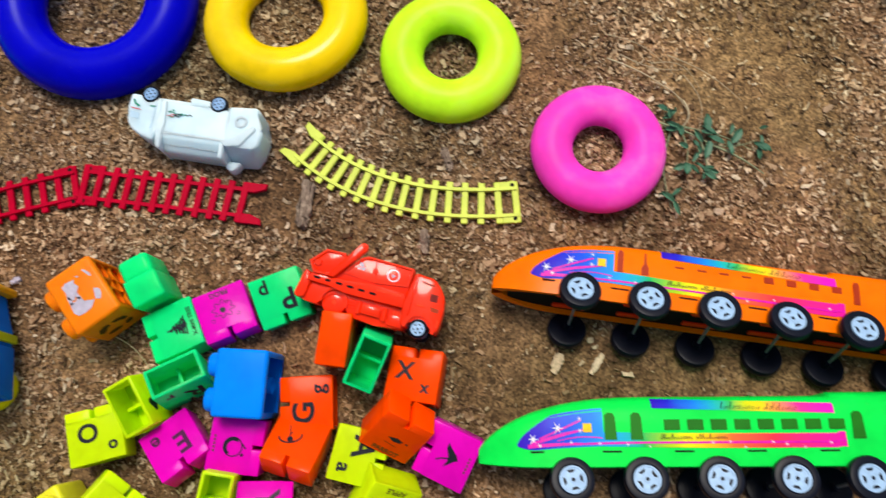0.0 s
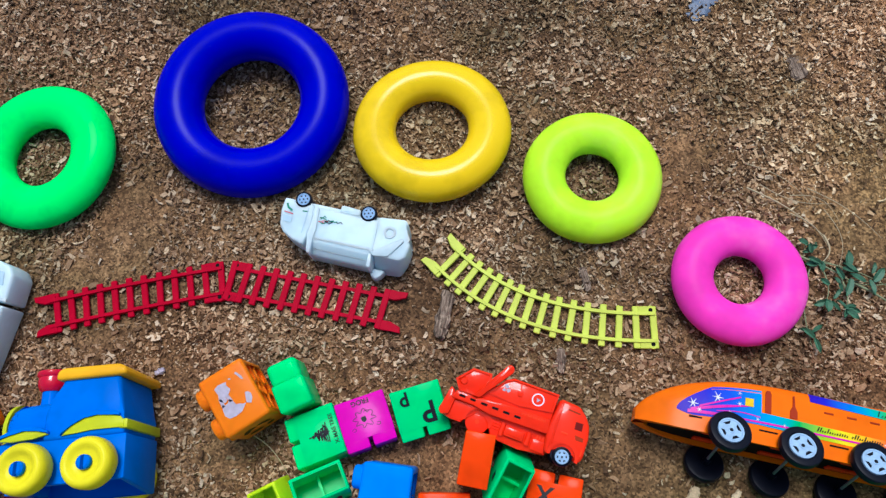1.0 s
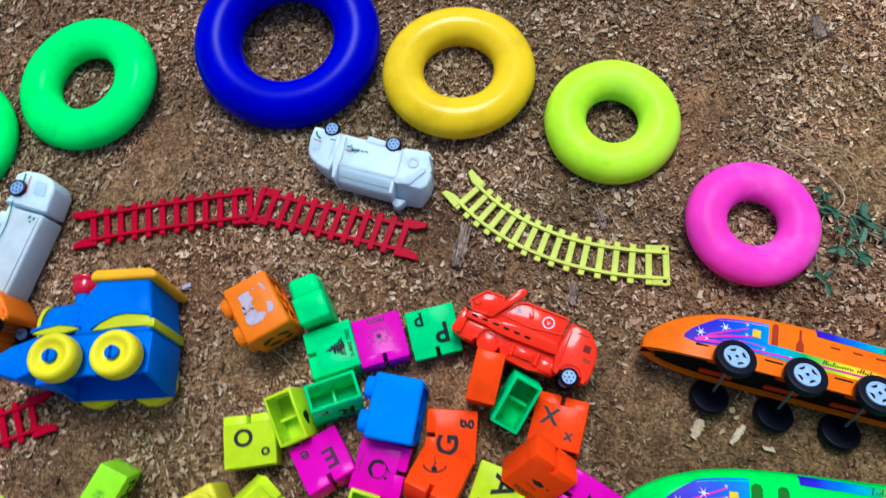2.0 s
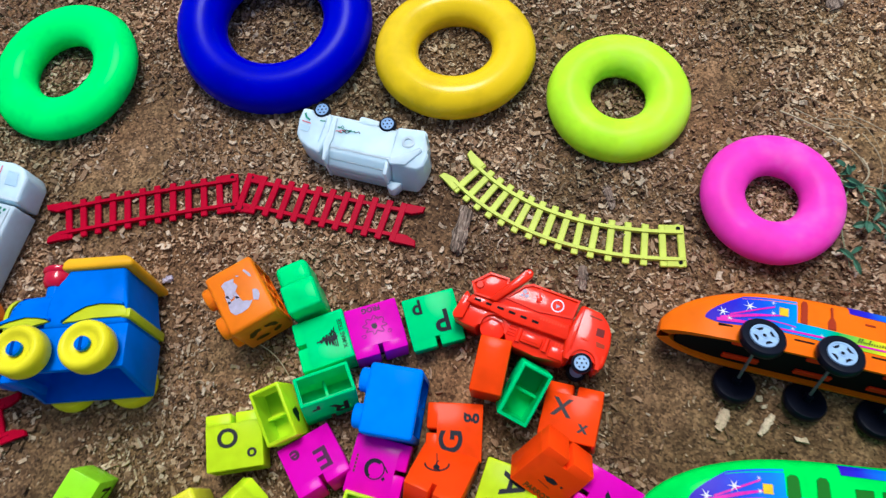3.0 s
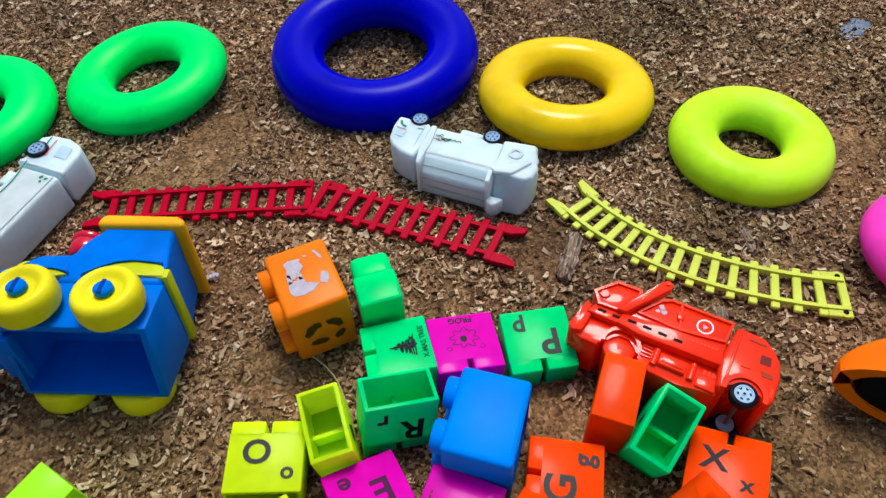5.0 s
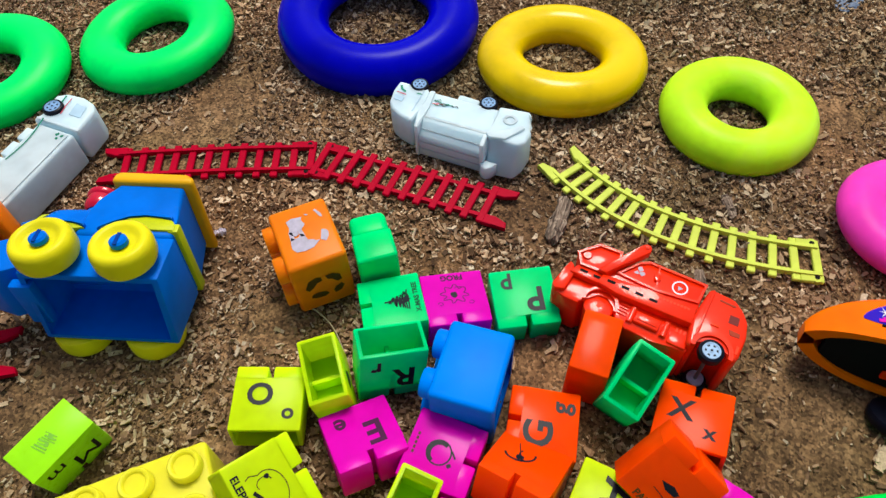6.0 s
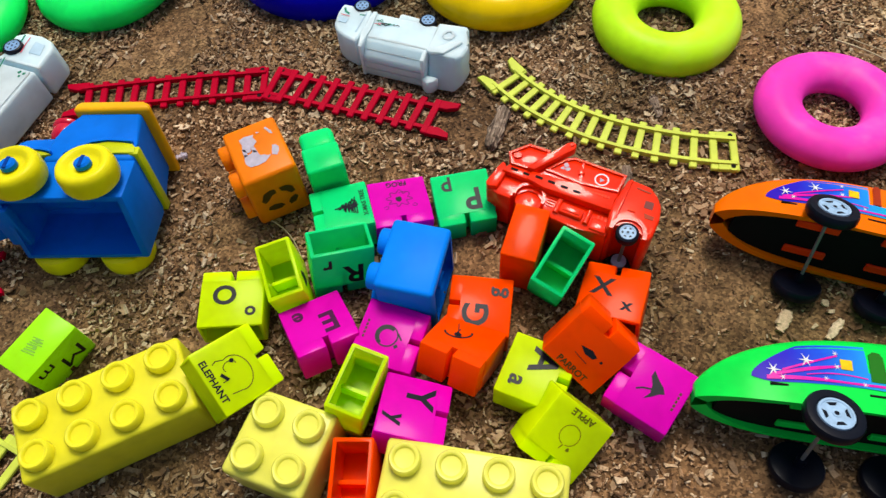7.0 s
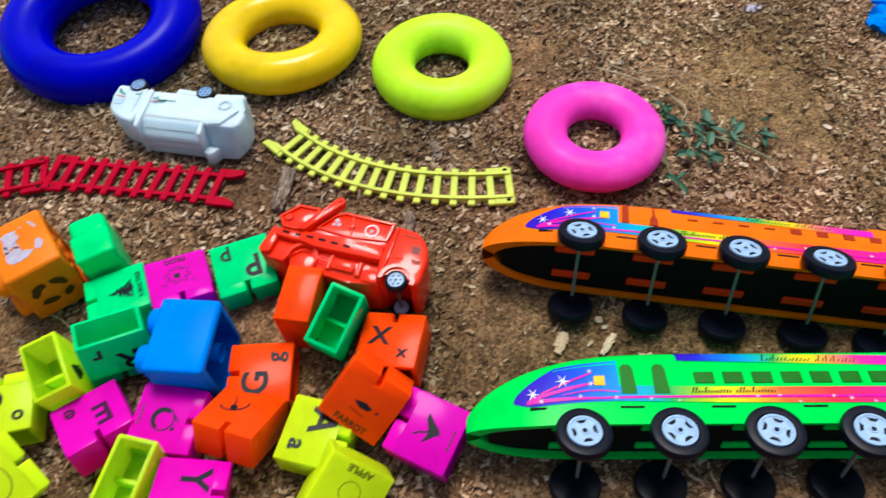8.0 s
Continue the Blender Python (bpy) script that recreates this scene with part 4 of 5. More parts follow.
# ---- toy wheels ----
def toy_wheel(parent, centre, radius, width, axis=(0, 0, 1), rim="rim", rim_size=0.62, holes=4, name="wheel", tyre="tyre"):
    """A tyre whose outer side faces along axis, with its rim under it."""
    m = Matrix.Translation(centre) @ Vector(axis).to_track_quat("Z", "Y").to_matrix().to_4x4()
    r, w = radius, width
    prof = [(0, -w), (r * 0.80, -w), (r * 0.95, -w * 0.93), (r, -w * 0.72), (r, -w * 0.28), (r * 0.95, -w * 0.07), (r * 0.80, 0), (r * (rim_size + 0.06), -w * 0.02), (r * rim_size, -w * 0.14), (0, -w * 0.16)]
    tire = part(name, lathe(prof, 36, m), MAT[tyre], parent)
    if rim:
        q = r * rim_size
        disc = lathe([(0, w * 0.02), (q * 0.22, w * 0.02), (q * 0.26, -w * 0.04), (q * 0.82, -w * 0.06), (q * 0.86, 0), (q * 0.98, 0), (q, -w * 0.15), (0, -w * 0.15)], 32, m)
        part("rim", disc, MAT[rim], tire, "pale plastic wheel rim")
        part("axle_end", lathe([(0, w * 0.035), (q * 0.13, w * 0.035), (q * 0.15, w * 0.01), (0, w * 0.01)], 14, m), MAT["tyre"], tire)
        # the disc is uncut: black plates paint the dark of its holes
        for i in range(holes):
            a = 2 * math.pi * (i + 0.3) / holes
            c = m @ Matrix.Translation((q * 0.60 * math.cos(a), q * 0.60 * math.sin(a), -w * 0.045)) @ Matrix.Rotation(a, 4, "Z")
            long, wide = (0.30, 0.15) if holes < 6 else (0.18, 0.09)
            hole = prism([(0.10 * q, -long * q), (0.10 * q, long * q), (-0.10 * q, wide * q), (-0.10 * q, -wide * q)], -w * 0.01, w * 0.01)
            bmesh.ops.transform(hole, matrix=c, verts=hole.verts)
            part("rim_hole", hole, MAT["tyre"], tire)
    return tire


# ---- metro trains ----
TRAIN = 0.37  # length; x from the nose, y up to the roof, z sideways; the wheels' axles at y = 0
SECTION = [(0.0, 1.0), (0.3, 1.0), (0.6, 0.995), (0.80, 0.97), (0.90, 0.90), (0.96, 0.78), (1.0, 0.55), (1.0, 0.2)]


def train_width(x):
    s = min(1.0, max(0.0, x) / 0.075)
    return 0.0235 * max(0.14, (1 - (1 - s) ** 2.4) ** 0.54)


def train_roof(x):
    s = min(1.0, max(0.0, x) / 0.115)
    h = 0.0414 * (1 - (1 - s) ** 2.3) ** 0.60
    return h + (0.0025 if x > 0.248 else 0.0)


def train_foot(x):
    return -0.0065 + 0.0035 * (1 - min(1.0, x / 0.05)) ** 2


def train_side(x, f, out=0.0):
    """A point on the upper side wall, f from the lower rim (0) to the roof (1)."""
    w, h, b = train_width(x), train_roof(x), train_foot(x)
    for (f0, z0), (f1, z1) in zip(SECTION, SECTION[1:]):
        if f <= f1:
            k = (f - f0) / (f1 - f0)
            return Vector((x, b + (h - b) * f, w * (z0 + (z1 - z0) * k) + out))
    return Vector((x, h, 0))


def side_band(low, high, x0, x1, out, steps=40, rows=5):
    bm = bmesh.new()
    grid = []
    for i in range(steps + 1):
        x = x0 + (x1 - x0) * i / steps
        a, b = low(x), high(x)
        grid.append([bm.verts.new(train_side(x, a + (b - a) * j / rows, out)) for j in range(rows + 1)])
    for p, q in zip(grid, grid[1:]):
        for j in range(rows):
            bm.faces.new((p[j], q[j], q[j + 1], p[j + 1]))
    return bm


def metro_train(shell, window, m, label, square, upper, lower):
    """upper, lower: how far the wheels of the two sides hang below the axle line of the body."""
    mat = MAT[shell]
    root = thing("metro_train", m, label, "toy train", "metro trains")
    xs = [0.0022 + 0.0878 * (i / 22) ** 1.7 for i in range(23)] + [0.09 + (0.247 - 0.09) * i / 12 for i in range(1, 13)] + [0.249] + [0.249 + (TRAIN - 0.249) * i / 8 for i in range(1, 9)]
    bm = bmesh.new()
    for inset in (0.0, 0.0022):
        rows = []
        for x in xs:
            w, h, b = max(0.0008, train_width(x) - inset * (1 + 0.9 * max(0.0, 1 - x / 0.08))), train_roof(x) - inset, train_foot(x)
            half = [(b + (h - b) * f, w * z) for f, z in SECTION]
            pts = half + [(y, -z) for y, z in half[::-1]]
            rows.append([bm.verts.new((x + inset * (0.8 + 3.0 * max(0.0, 1 - x / 0.05) ** 2), y, z)) for y, z in pts])
        for p, q in zip(rows, rows[1:]):
            for i in range(len(p) - 1):
                bm.faces.new((p[i], q[i], q[i + 1], p[i + 1]) if inset == 0 else (p[i], p[i + 1], q[i + 1], q[i]))
        bm.faces.new(rows[0] if inset == 0 else rows[0][::-1])
        bm.faces.new(rows[-1][::-1] if inset == 0 else rows[-1])
        if inset == 0:
            outer = rows
        else:
            for k in (0, -1):
                for i in range(len(xs) - 1):
                    bm.faces.new((outer[i][k], outer[i + 1][k], rows[i + 1][k], rows[i][k]))
    part("body", bm, mat, root)
    # underside plate with its tabs
    plate = bmesh.new()
    e = [(x, train_width(x) - 0.0030 - 0.0020 * max(0.0, 1 - x / 0.08)) for x in xs if x > 0.0125]
    pts = [(x, z) for x, z in e] + [(x, -z) for x, z in e[::-1]]
    low = [plate.verts.new((x, -0.0030, z)) for x, z in pts]
    plate.faces.new(low)
    top = [plate.verts.new((x, 0.0005, z)) for x, z in pts]
    plate.faces.new(top[::-1])
    for i in range(len(pts)):
        j = (i + 1) % len(pts)
        plate.faces.new((low[i], top[i], top[j], low[j]))
    part("underside", plate, MAT["chassis"], root, "black underside plate")
    tab = finish(box((0.025, 0.0022, 0.0058), (0, -0.0042, 0), 0.0006, 1), "tab")
    tab.materials.append(MAT["tab_red"] if shell == "train_orange" else mat)
    for i in range(6):
        x = 0.064 + 0.0492 * i
        for z in (0.0150, -0.0085):
            part("tab", tab, mat, root).location = (x - 0.002, 0, z)
        slack = random.uniform(-0.001, 0.001)
        a, b = Vector((x, upper, 0.0335)), Vector((x + 3 * slack, lower + slack, -0.0300))
        line = (a - b).normalized()
        part("axle", tube(b + line * 0.006, a - line * 0.006, 0.0011), MAT["axle"], root)
        toy_wheel(root, a, 0.0150, 0.0076, line + Vector((random.uniform(-0.06, 0.06), random.uniform(-0.05, 0.05), 0)))
        toy_wheel(root, b, 0.0150, 0.0076, -line + Vector((random.uniform(-0.06, 0.06), random.uniform(-0.05, 0.05), 0)))
        part("hub", tube(b + line * 0.008, b + line * 0.014, 0.0030), MAT["tyre"], root)
    # printed foils
    front = side_band(lambda x: 0.29 + 0.12 * max(0.0, 1 - (x - 0.0285) / 0.014) ** 2, lambda x: 0.42 + 0.42 * min(1.0, (x - 0.0285) / 0.024) ** 0.5, 0.0287, 0.0880, 0.0003)
    part("sticker", front, MAT["livery"], root, "printed blue and purple foil sticker")
    end = 0.2530
    drop = lambda x: 0.06 * math.exp(-(x - 0.07) / 0.04)
    part("sticker", side_band(lambda x: 0.25 + drop(x), lambda x: 0.45 + drop(x), 0.070, end, 0.0005, 90), MAT["livery"], root, "rainbow coloured foil stripe")
    edge = lambda x: 0.960 - 0.085 * (x - 0.1226) / 0.1254
    part("sticker", side_band(lambda x: edge(x) - 0.145, edge, 0.1226, 0.2480, 0.0004, 70), MAT["livery_roof"], root, "rainbow coloured foil stripe along the roof edge")
    # magenta swirls that start together near the nose
    part("stripe_print", side_band(lambda x: 0.335 - 0.02 * min(1.0, (x - 0.036) / 0.05), lambda x: 0.405 - 0.06 * min(1.0, (x - 0.036) / 0.04), 0.036, end, 0.0008, 90, 1), MAT["ink_magenta"], root)
    part("stripe_print", side_band(lambda x: 0.385 + 0.16 * (x - 0.038) / 0.04, lambda x: 0.44 + 0.15 * (x - 0.038) / 0.04 - 0.03 * max(0.0, (x - 0.060) / 0.02), 0.038, 0.080, 0.0007, 30, 1), MAT["ink_magenta"], root)
    part("stripe_print", side_band(lambda x: 0.46 + 0.22 * (x - 0.044) / 0.03, lambda x: 0.495 + 0.21 * (x - 0.044) / 0.03, 0.044, 0.073, 0.0007, 24, 1), MAT["ink_magenta"], root)
    part("stripe_print", side_band(lambda x: 0.40 + 0.03 * math.sin((x - 0.056) / 0.030 * 3.1), lambda x: 0.415 + 0.03 * math.sin((x - 0.056) / 0.030 * 3.1), 0.056, 0.087, 0.0008, 24, 1), MAT["ink_magenta"], root)
    for x, f, r in ((0.0475, 0.56, 0.0040), (0.0645, 0.68, 0.0042), (0.052, 0.43, 0.0020), (0.080, 0.78, 0.0018), (0.080, 0.60, 0.0020), (0.0735, 0.44, 0.0016), (0.093, 0.40, 0.0016), (0.112, 0.38, 0.0015), (0.127, 0.35, 0.0012), (0.170, 0.40, 0.0014), (0.192, 0.33, 0.0014), (0.211, 0.40, 0.0014), (0.232, 0.33, 0.0014), (0.25, 0.39, 0.0014), (0.220, 0.37, 0.0016), (0.182, 0.41, 0.0013)):
        c = train_side(x - 0.008, f - (0.07 if square else 0.03), 0.0009)
        bm = bmesh.new()
        ring_pts = []
        for i in range(12):
            a = math.pi * i / 6
            q = r * (1.0 if i % 2 == 0 else 0.22) * (1.0 if i % 4 else 1.15)
            ring_pts.append(bm.verts.new((c.x + q * math.cos(a), c.y + q * math.sin(a), c.z)))
        bm.faces.new(ring_pts)
        part("star_print", bm, MAT["ink_white"], root)
    c = train_side(0.0770 if square else 0.0790, 0.565 if square else 0.620, 0.0008)
    part("badge_print", box((0.0060, 0.0060, 0.0003), c), MAT["ink_gold"], root)
    # windows and vents: dark plates on the wall, painted with the openings' shade
    slot = ((-0.0040, 0.0088), (0.0046, 0.0088), (0.0040, 0.0240), (0.0026, 0.0268), (-0.0010, 0.0272), (-0.0030, 0.0255)) if square else ((-0.0022, 0.0095), (0.0022, 0.0095), (0.0020, 0.0240), (0.0010, 0.0262), (-0.0012, 0.0262), (-0.0020, 0.0245))
    bottle = ((-0.0026, 0.0095), (0.0028, 0.0095), (0.0026, 0.0150), (0.0010, 0.0185), (0.0006, 0.0262), (-0.0004, 0.0262), (-0.0006, 0.0185), (-0.0024, 0.0150))
    for x in (0.0925, 0.1105, 0.2620):
        bm = prism([(x + u, v + (0.0025 if square else 0.0075)) for u, v in (bottle if x == 0.1105 and not square else slot)], train_width(x) - 0.0010, train_width(x) + 0.0007)
        part("window", bm, MAT[window], root, "narrow window slot drawn as a dark shade plate")
    for i in range(8):
        x = 0.1356 + 0.0161 * i
        if square:
            bm = box((0.0110, 0.0072, 0.0020), (x, 0.0212, train_width(x) - 0.0006), 0.0003, 1)
        elif i >= 4:
            bm = box((0.0070, 0.0050, 0.0016), (x, 0.0262, train_width(x) - 0.0006), 0.0003, 1)
        else:
            bm = box((0.0065, 0.0012, 0.0016), (x, 0.0265, train_width(x) - 0.0006))
        part("window", bm, MAT[window], root, "window opening drawn as a dark shade plate")
    for i in range(6):
        x = 0.044 + 0.0492 * i
        part("vent", box((0.0130, 0.0012, 0.0012), (x, 0.0035, train_width(x) - 0.0003)), MAT["chassis"], root)
    # worn script in bars
    bars = bmesh.new()
    g = random.Random(4)
    for i in range(26):
        x = 0.1267 + i * 0.0017 + 0.002 * (i > 12)
        y = train_side(x, 0.375).y
        tall = 0.0034 if i in (0, 1, 4, 14, 15, 18) else g.uniform(0.0012, 0.0021)
        w = train_width(x) + 0.0009
        bars.faces.new([bars.verts.new(p) for p in ((x, y, w), (x + 0.0009, y, w), (x + 0.0009 + tall * 0.4, y + tall, w), (x + tall * 0.4, y + tall, w))])
    part("script_print", bars, MAT["ink"], root)
    bars = bmesh.new()
    for i in range(24):
        x = 0.1700 + i * 0.0021 + 0.002 * (i > 12)
        tall = 0.10 if i in (0, 3, 14, 16, 18) else g.uniform(0.03, 0.06)
        base = edge(x) - 0.125
        low, high = train_side(x, base, 0.0009), train_side(x, base + tall, 0.0009)
        side = Vector((0.0007, 0, 0))
        tip = high + Vector((0.0018, 0, 0))
        bars.faces.new([bars.verts.new(p) for p in (low, low + side, tip + side, tip)])
    part("script_print", bars, MAT["ink"], root)
    return root


def lying(hub, local, yaw, lean):
    """The pose of a train on its side, with its first upper wheel hub (local) at the given place, leaning by lean degrees."""
    turn = pose(0, 0, 0, 0, 0, yaw) @ pose(0, 0, 0, -lean, 0, 0)
    return Matrix.Translation(Vector(hub) - turn @ Vector(local)) @ turn


metro_train("train_orange", "recess_shade_orange", lying((0.0720, 0.1180, 0.0605), (0.064, -0.0035, 0.0335), -6.3, 10.0), "orange plastic toy metro train lying on its side", False, -0.0035, -0.0190)
metro_train("train_green", "window_shade_green", lying((0.0660, -0.0115, 0.0635), (0.064, -0.0145, 0.0335), 2.6, 6.0), "green plastic toy metro train lying on its side", True, -0.0145, -0.0220)


# ---- red tipper truck ----
def rim_bars(points, width, z0, z1):
    """A raised border of bars along a closed outline."""
    bm = bmesh.new()
    n = len(points)
    for i in range(n):
        a, b = Vector((*points[i], 0)), Vector((*points[(i + 1) % n], 0))
        t = (b - a).normalized()
        s = Vector((-t.y, t.x, 0)) * width / 2
        a, b = a - t * width / 2, b + t * width / 2
        prism([(p.x, p.y) for p in (a - s, b - s, b + s, a + s)], z0, z1 + 0.00003 * i, 0, bm)
    return bm


def tipper_truck(m, label, key="truck_red"):
    """x from tail to front, y up to its roof, z across; it lies with one side up."""
    mat = MAT[key]
    root = thing("toy_truck", m, label, "toy truck", "toy trucks")
    mm = lambda pts: [(x / 1000, y / 1000) for x, y in pts]
    part("chassis", prism(mm([(-32, -1), (-23, -3), (-14, -3), (-11.5, 3), (-6, 9), (1, 9), (6, 5), (9, -4), (17, -6), (32, -6.5), (52, -4), (54, 14), (-28, 16)]), 0.004, 0.0385, 0.0012), mat, root)
    part("wheel_well", prism(arc(-0.0025, 0.0020, 0.0092, 0.0092, 0, 345, 22), 0.006, 0.0372, 0.0008), mat, root)
    part("wheel_arch", prism(arc(-0.0025, 0.0020, 0.0108, 0.0108, -10, 190, 16) + arc(-0.0025, 0.0020, 0.0088, 0.0088, 190, -10, 16), 0.0370, 0.0412), mat, root)
    part("axle_hole", lathe([(0, 0.0002), (0.0016, 0.0002), (0.0016, -0.001), (0, -0.001)], 14, Matrix.Translation((-0.0025, 0.0020, 0.0374))), MAT["tab_red"], root)
    part("side_box", box((0.0150, 0.0074, 0.004), (0.0262, 0.0032, 0.0396), 0.0010), mat, root)
    part("side_box_lid", box((0.0118, 0.0048, 0.001), (0.0262, 0.0036, 0.0417), 0.0004), mat, root)
    for x in (0.0168, 0.0369):
        part("canister", tube((x, -0.0015, 0.0395), (x, 0.0082, 0.0395), 0.0019, 14), mat, root)
    for i in range(4):
        part("cooling_rib", box((0.0058, 0.0010, 0.0012), (0.0116, 0.0018 + 0.0021 * i, 0.0390), 0.0003, 1), mat, root)
    for i in range(3):
        part("vent", box((0.0012, 0.0040, 0.0006), (0.0430 + 0.0023 * i, 0.0064, 0.0386)), MAT["tab_red"], root)
    part("front_tank", box((0.0110, 0.0088, 0.003), (0.0455, 0.0010, 0.0385), 0.0010), mat, root)
    # the body: a recessed panel in a raised border, a belt with slots and a sloping lower slab
    panel = mm([(-3, 24.5), (8.5, 38.4), (13.6, 41.4), (49, 41.8), (48.5, 15), (-27, 15)])
    part("tipper_body", prism(panel, 0.003, 0.0412, 0.0010), mat, root)
    part("body_border", rim_bars(mm([(-0.5, 25.2), (8.8, 38.0), (13.8, 40.8), (48.2, 41.0), (47.2, 28.0), (23.5, 24.2)]), 0.0014, 0.0405, 0.0426), mat, root)
    part("body_rib", prism(mm([(19.3, 40.5), (20.5, 40.5), (23.7, 25), (22.5, 25)]), 0.0405, 0.0424), mat, root)
    part("latch", prism(mm([(18.6, 34.5), (21.5, 35.5), (23.5, 33.0), (23.0, 30.5), (20.0, 30.0)]), 0.0405, 0.0428, 0.0004), mat, root)
    part("belt", prism(mm([(-27, 12.5), (-8, 12.2), (-8, 19.4), (-24, 19.2)]), 0.036, 0.0432, 0.0010), mat, root)
    # slots are black bars on the surface, their shade painted, nothing cut
    for i in range(6):
        part("slot", box((0.0048, 0.0017, 0.0006), (-0.0190 + 0.0087 * i, 0.0160 - 0.0001 * i, 0.0432 if i < 2 else 0.0446)), MAT["chassis"], root)
    part("lower_slab", prism(mm([(-8, 19.0), (22, 21.5), (48, 22.5), (49, 11.5), (4, 10.0), (-9, 12.2)]), 0.034, 0.0446, 0.0007), mat, root)
    g = random.Random(31)
    for i in range(9):
        part("word_bar", box((0.0014, g.uniform(0.0014, 0.0022), 0.0003), (0.0275 + 0.0021 * i, 0.0192 + 0.00005 * i, 0.0447)), MAT["tab_red"], root)
    ringm = lathe([(0.0038, 0.0), (0.0047, 0.0), (0.0047, 0.0002), (0.0038, 0.0002), (0.0038, 0.0)], 28, Matrix.Translation((0.0351, 0.0328, 0.0413)))
    part("badge_print", ringm, MAT["ink_white"], root, "white round printed sign")
    part("badge_print", prism([(0.0351 + 0.0019 * math.cos(a), 0.0325 + 0.0019 * math.sin(a)) for a in (0.3, 2.4, 4.5)], 0.0413, 0.0415), MAT["ink_silver"], root)
    for q in (blob(0.0100, 0.0345, 0.0016, 0.3, 9, 2), blob(0.0090, 0.0312, 0.0013, 0.4, 9, 3), blob(0.0122, 0.0315, 0.0015, 0.3, 9, 5)):
        part("figure_print", prism(q, 0.0413, 0.0415), MAT["ink_silver"], root)
    # the hopper at the tail with its border and the slanting arm
    edge = mm([(-28, 26.8), (-18, 38.3), (-3.2, 39), (-1.0, 31), (-9, 19.3), (-22.7, 18.6)])
    part("hopper", prism(edge, 0.005, 0.0432, 0.0010), mat, root)
    part("hopper_border", rim_bars(mm([(-27, 26.6), (-17.5, 37.4), (-4.0, 38.0), (-2.4, 31), (-9.6, 20.2), (-22.2, 19.6)]), 0.0016, 0.0425, 0.0446), mat, root)
    part("hopper_boss", lathe([(0, 0.0010), (0.0024, 0.0010), (0.0030, 0.0), (0.0030, -0.001), (0, -0.001)], 18, Matrix.Translation((-0.0215, 0.0270, 0.0434))), mat, root)
    part("arm", prism(mm([(-12, 19), (5.4, 47.6), (7.2, 49.8), (9.6, 49.8), (11.4, 48.0), (11.5, 45), (-6.5, 19)]), 0.0400, 0.0468, 0.0010), mat, root)
    part("arm_pin", lathe([(0, 0.0008), (0.0012, 0.0008), (0.0012, -0.001), (0, -0.001)], 14, Matrix.Translation((0.0085, 0.0470, 0.0468))), mat, root)
    part("tailgate", prism(mm([(-33, 1), (-30.5, -2), (-24.5, 0), (-23.5, 12), (-26.0, 18.5), (-29.3, 20.5), (-30.5, 14)]), 0.004, 0.0420, 0.0012), mat, root)
    cab = prism(mm([(51, 39.5), (66, 38.5), (72.5, 33), (76.5, 27), (78.5, 18), (78.5, 4), (77, 0), (72.5, -1), (71.5, 5), (67, 9), (60, 9), (56, 5), (54.5, -2), (50, -1), (47.5, 15)]), 0.002, 0.0445, 0.0022, segments=3)
    part("cab", cab, mat, root)
    part("mudguard", prism(arc(0.0638, 0.0, 0.0118, 0.0118, -5, 185, 14) + arc(0.0638, 0.0, 0.0092, 0.0092, 185, -5, 14), 0.040, 0.0460), mat, root)
    # cab window and recesses are dark plates with shade in their colour
    part("cab_window", prism(mm([(66.5, 21.8), (72.0, 21.9), (71.4, 27.4), (66.0, 27.2)]), 0.0440, 0.0447), MAT["window_shade_red"], root, "cab side window drawn as a dark red shade plate")
    part("cab_rib", box((0.0016, 0.036, 0.0020), (0.0532, 0.0200, 0.0448), 0.0005), mat, root)
    part("cab_slot", prism(mm([(58, 34.4), (67.5, 33.9), (67.3, 32.8), (58, 33.2)]), 0.0440, 0.0448), MAT["recess_shade_orange"], root)
    part("cab_lamp", prism(mm([(68.0, 17.8), (74.5, 17.5), (74.8, 14.8), (69.5, 14.6)]), 0.0440, 0.0448), MAT["recess_shade_orange"], root)
    part("cab_lamp", prism(mm([(75.3, 10.0), (76.6, 9.5), (76.6, 4.6), (75.3, 4.4)]), 0.0440, 0.0448), MAT["tab_red"], root)
    part("door_handle", box((0.0050, 0.0014, 0.0010), (0.0605, 0.0165, 0.0447), 0.0003), MAT["tab_red"], root)
    toy_wheel(root, (0.0638, 0.0, 0.0462), 0.0072, 0.006, (0, 0, 1), "rim", 0.72, 6)
    toy_wheel(root, (0.0638, -0.0005, 0.0010), 0.0072, 0.006, (0, 0, -1), "rim", 0.72, 6)
    part("hub", tube((0.0638, 0, 0.003), (0.0638, 0, 0.0085), 0.0050, 20), MAT["rim"], root, "pale plastic inner hub")
    part("axle", tube((0.0638, 0, 0.008), (0.0638, 0, 0.044), 0.0011), MAT["axle"], root)
    return root


tipper_truck(pose(-0.1049, 0.1037, 0.0, 2.0, 0, -14.2), "red orange plastic toy tipper truck lying on its side")
tipper_truck(pose(-0.5519, 0.0140, 0.0, 0, 0, 40.0), "orange plastic toy truck lying beside a white truck", "big_orange")


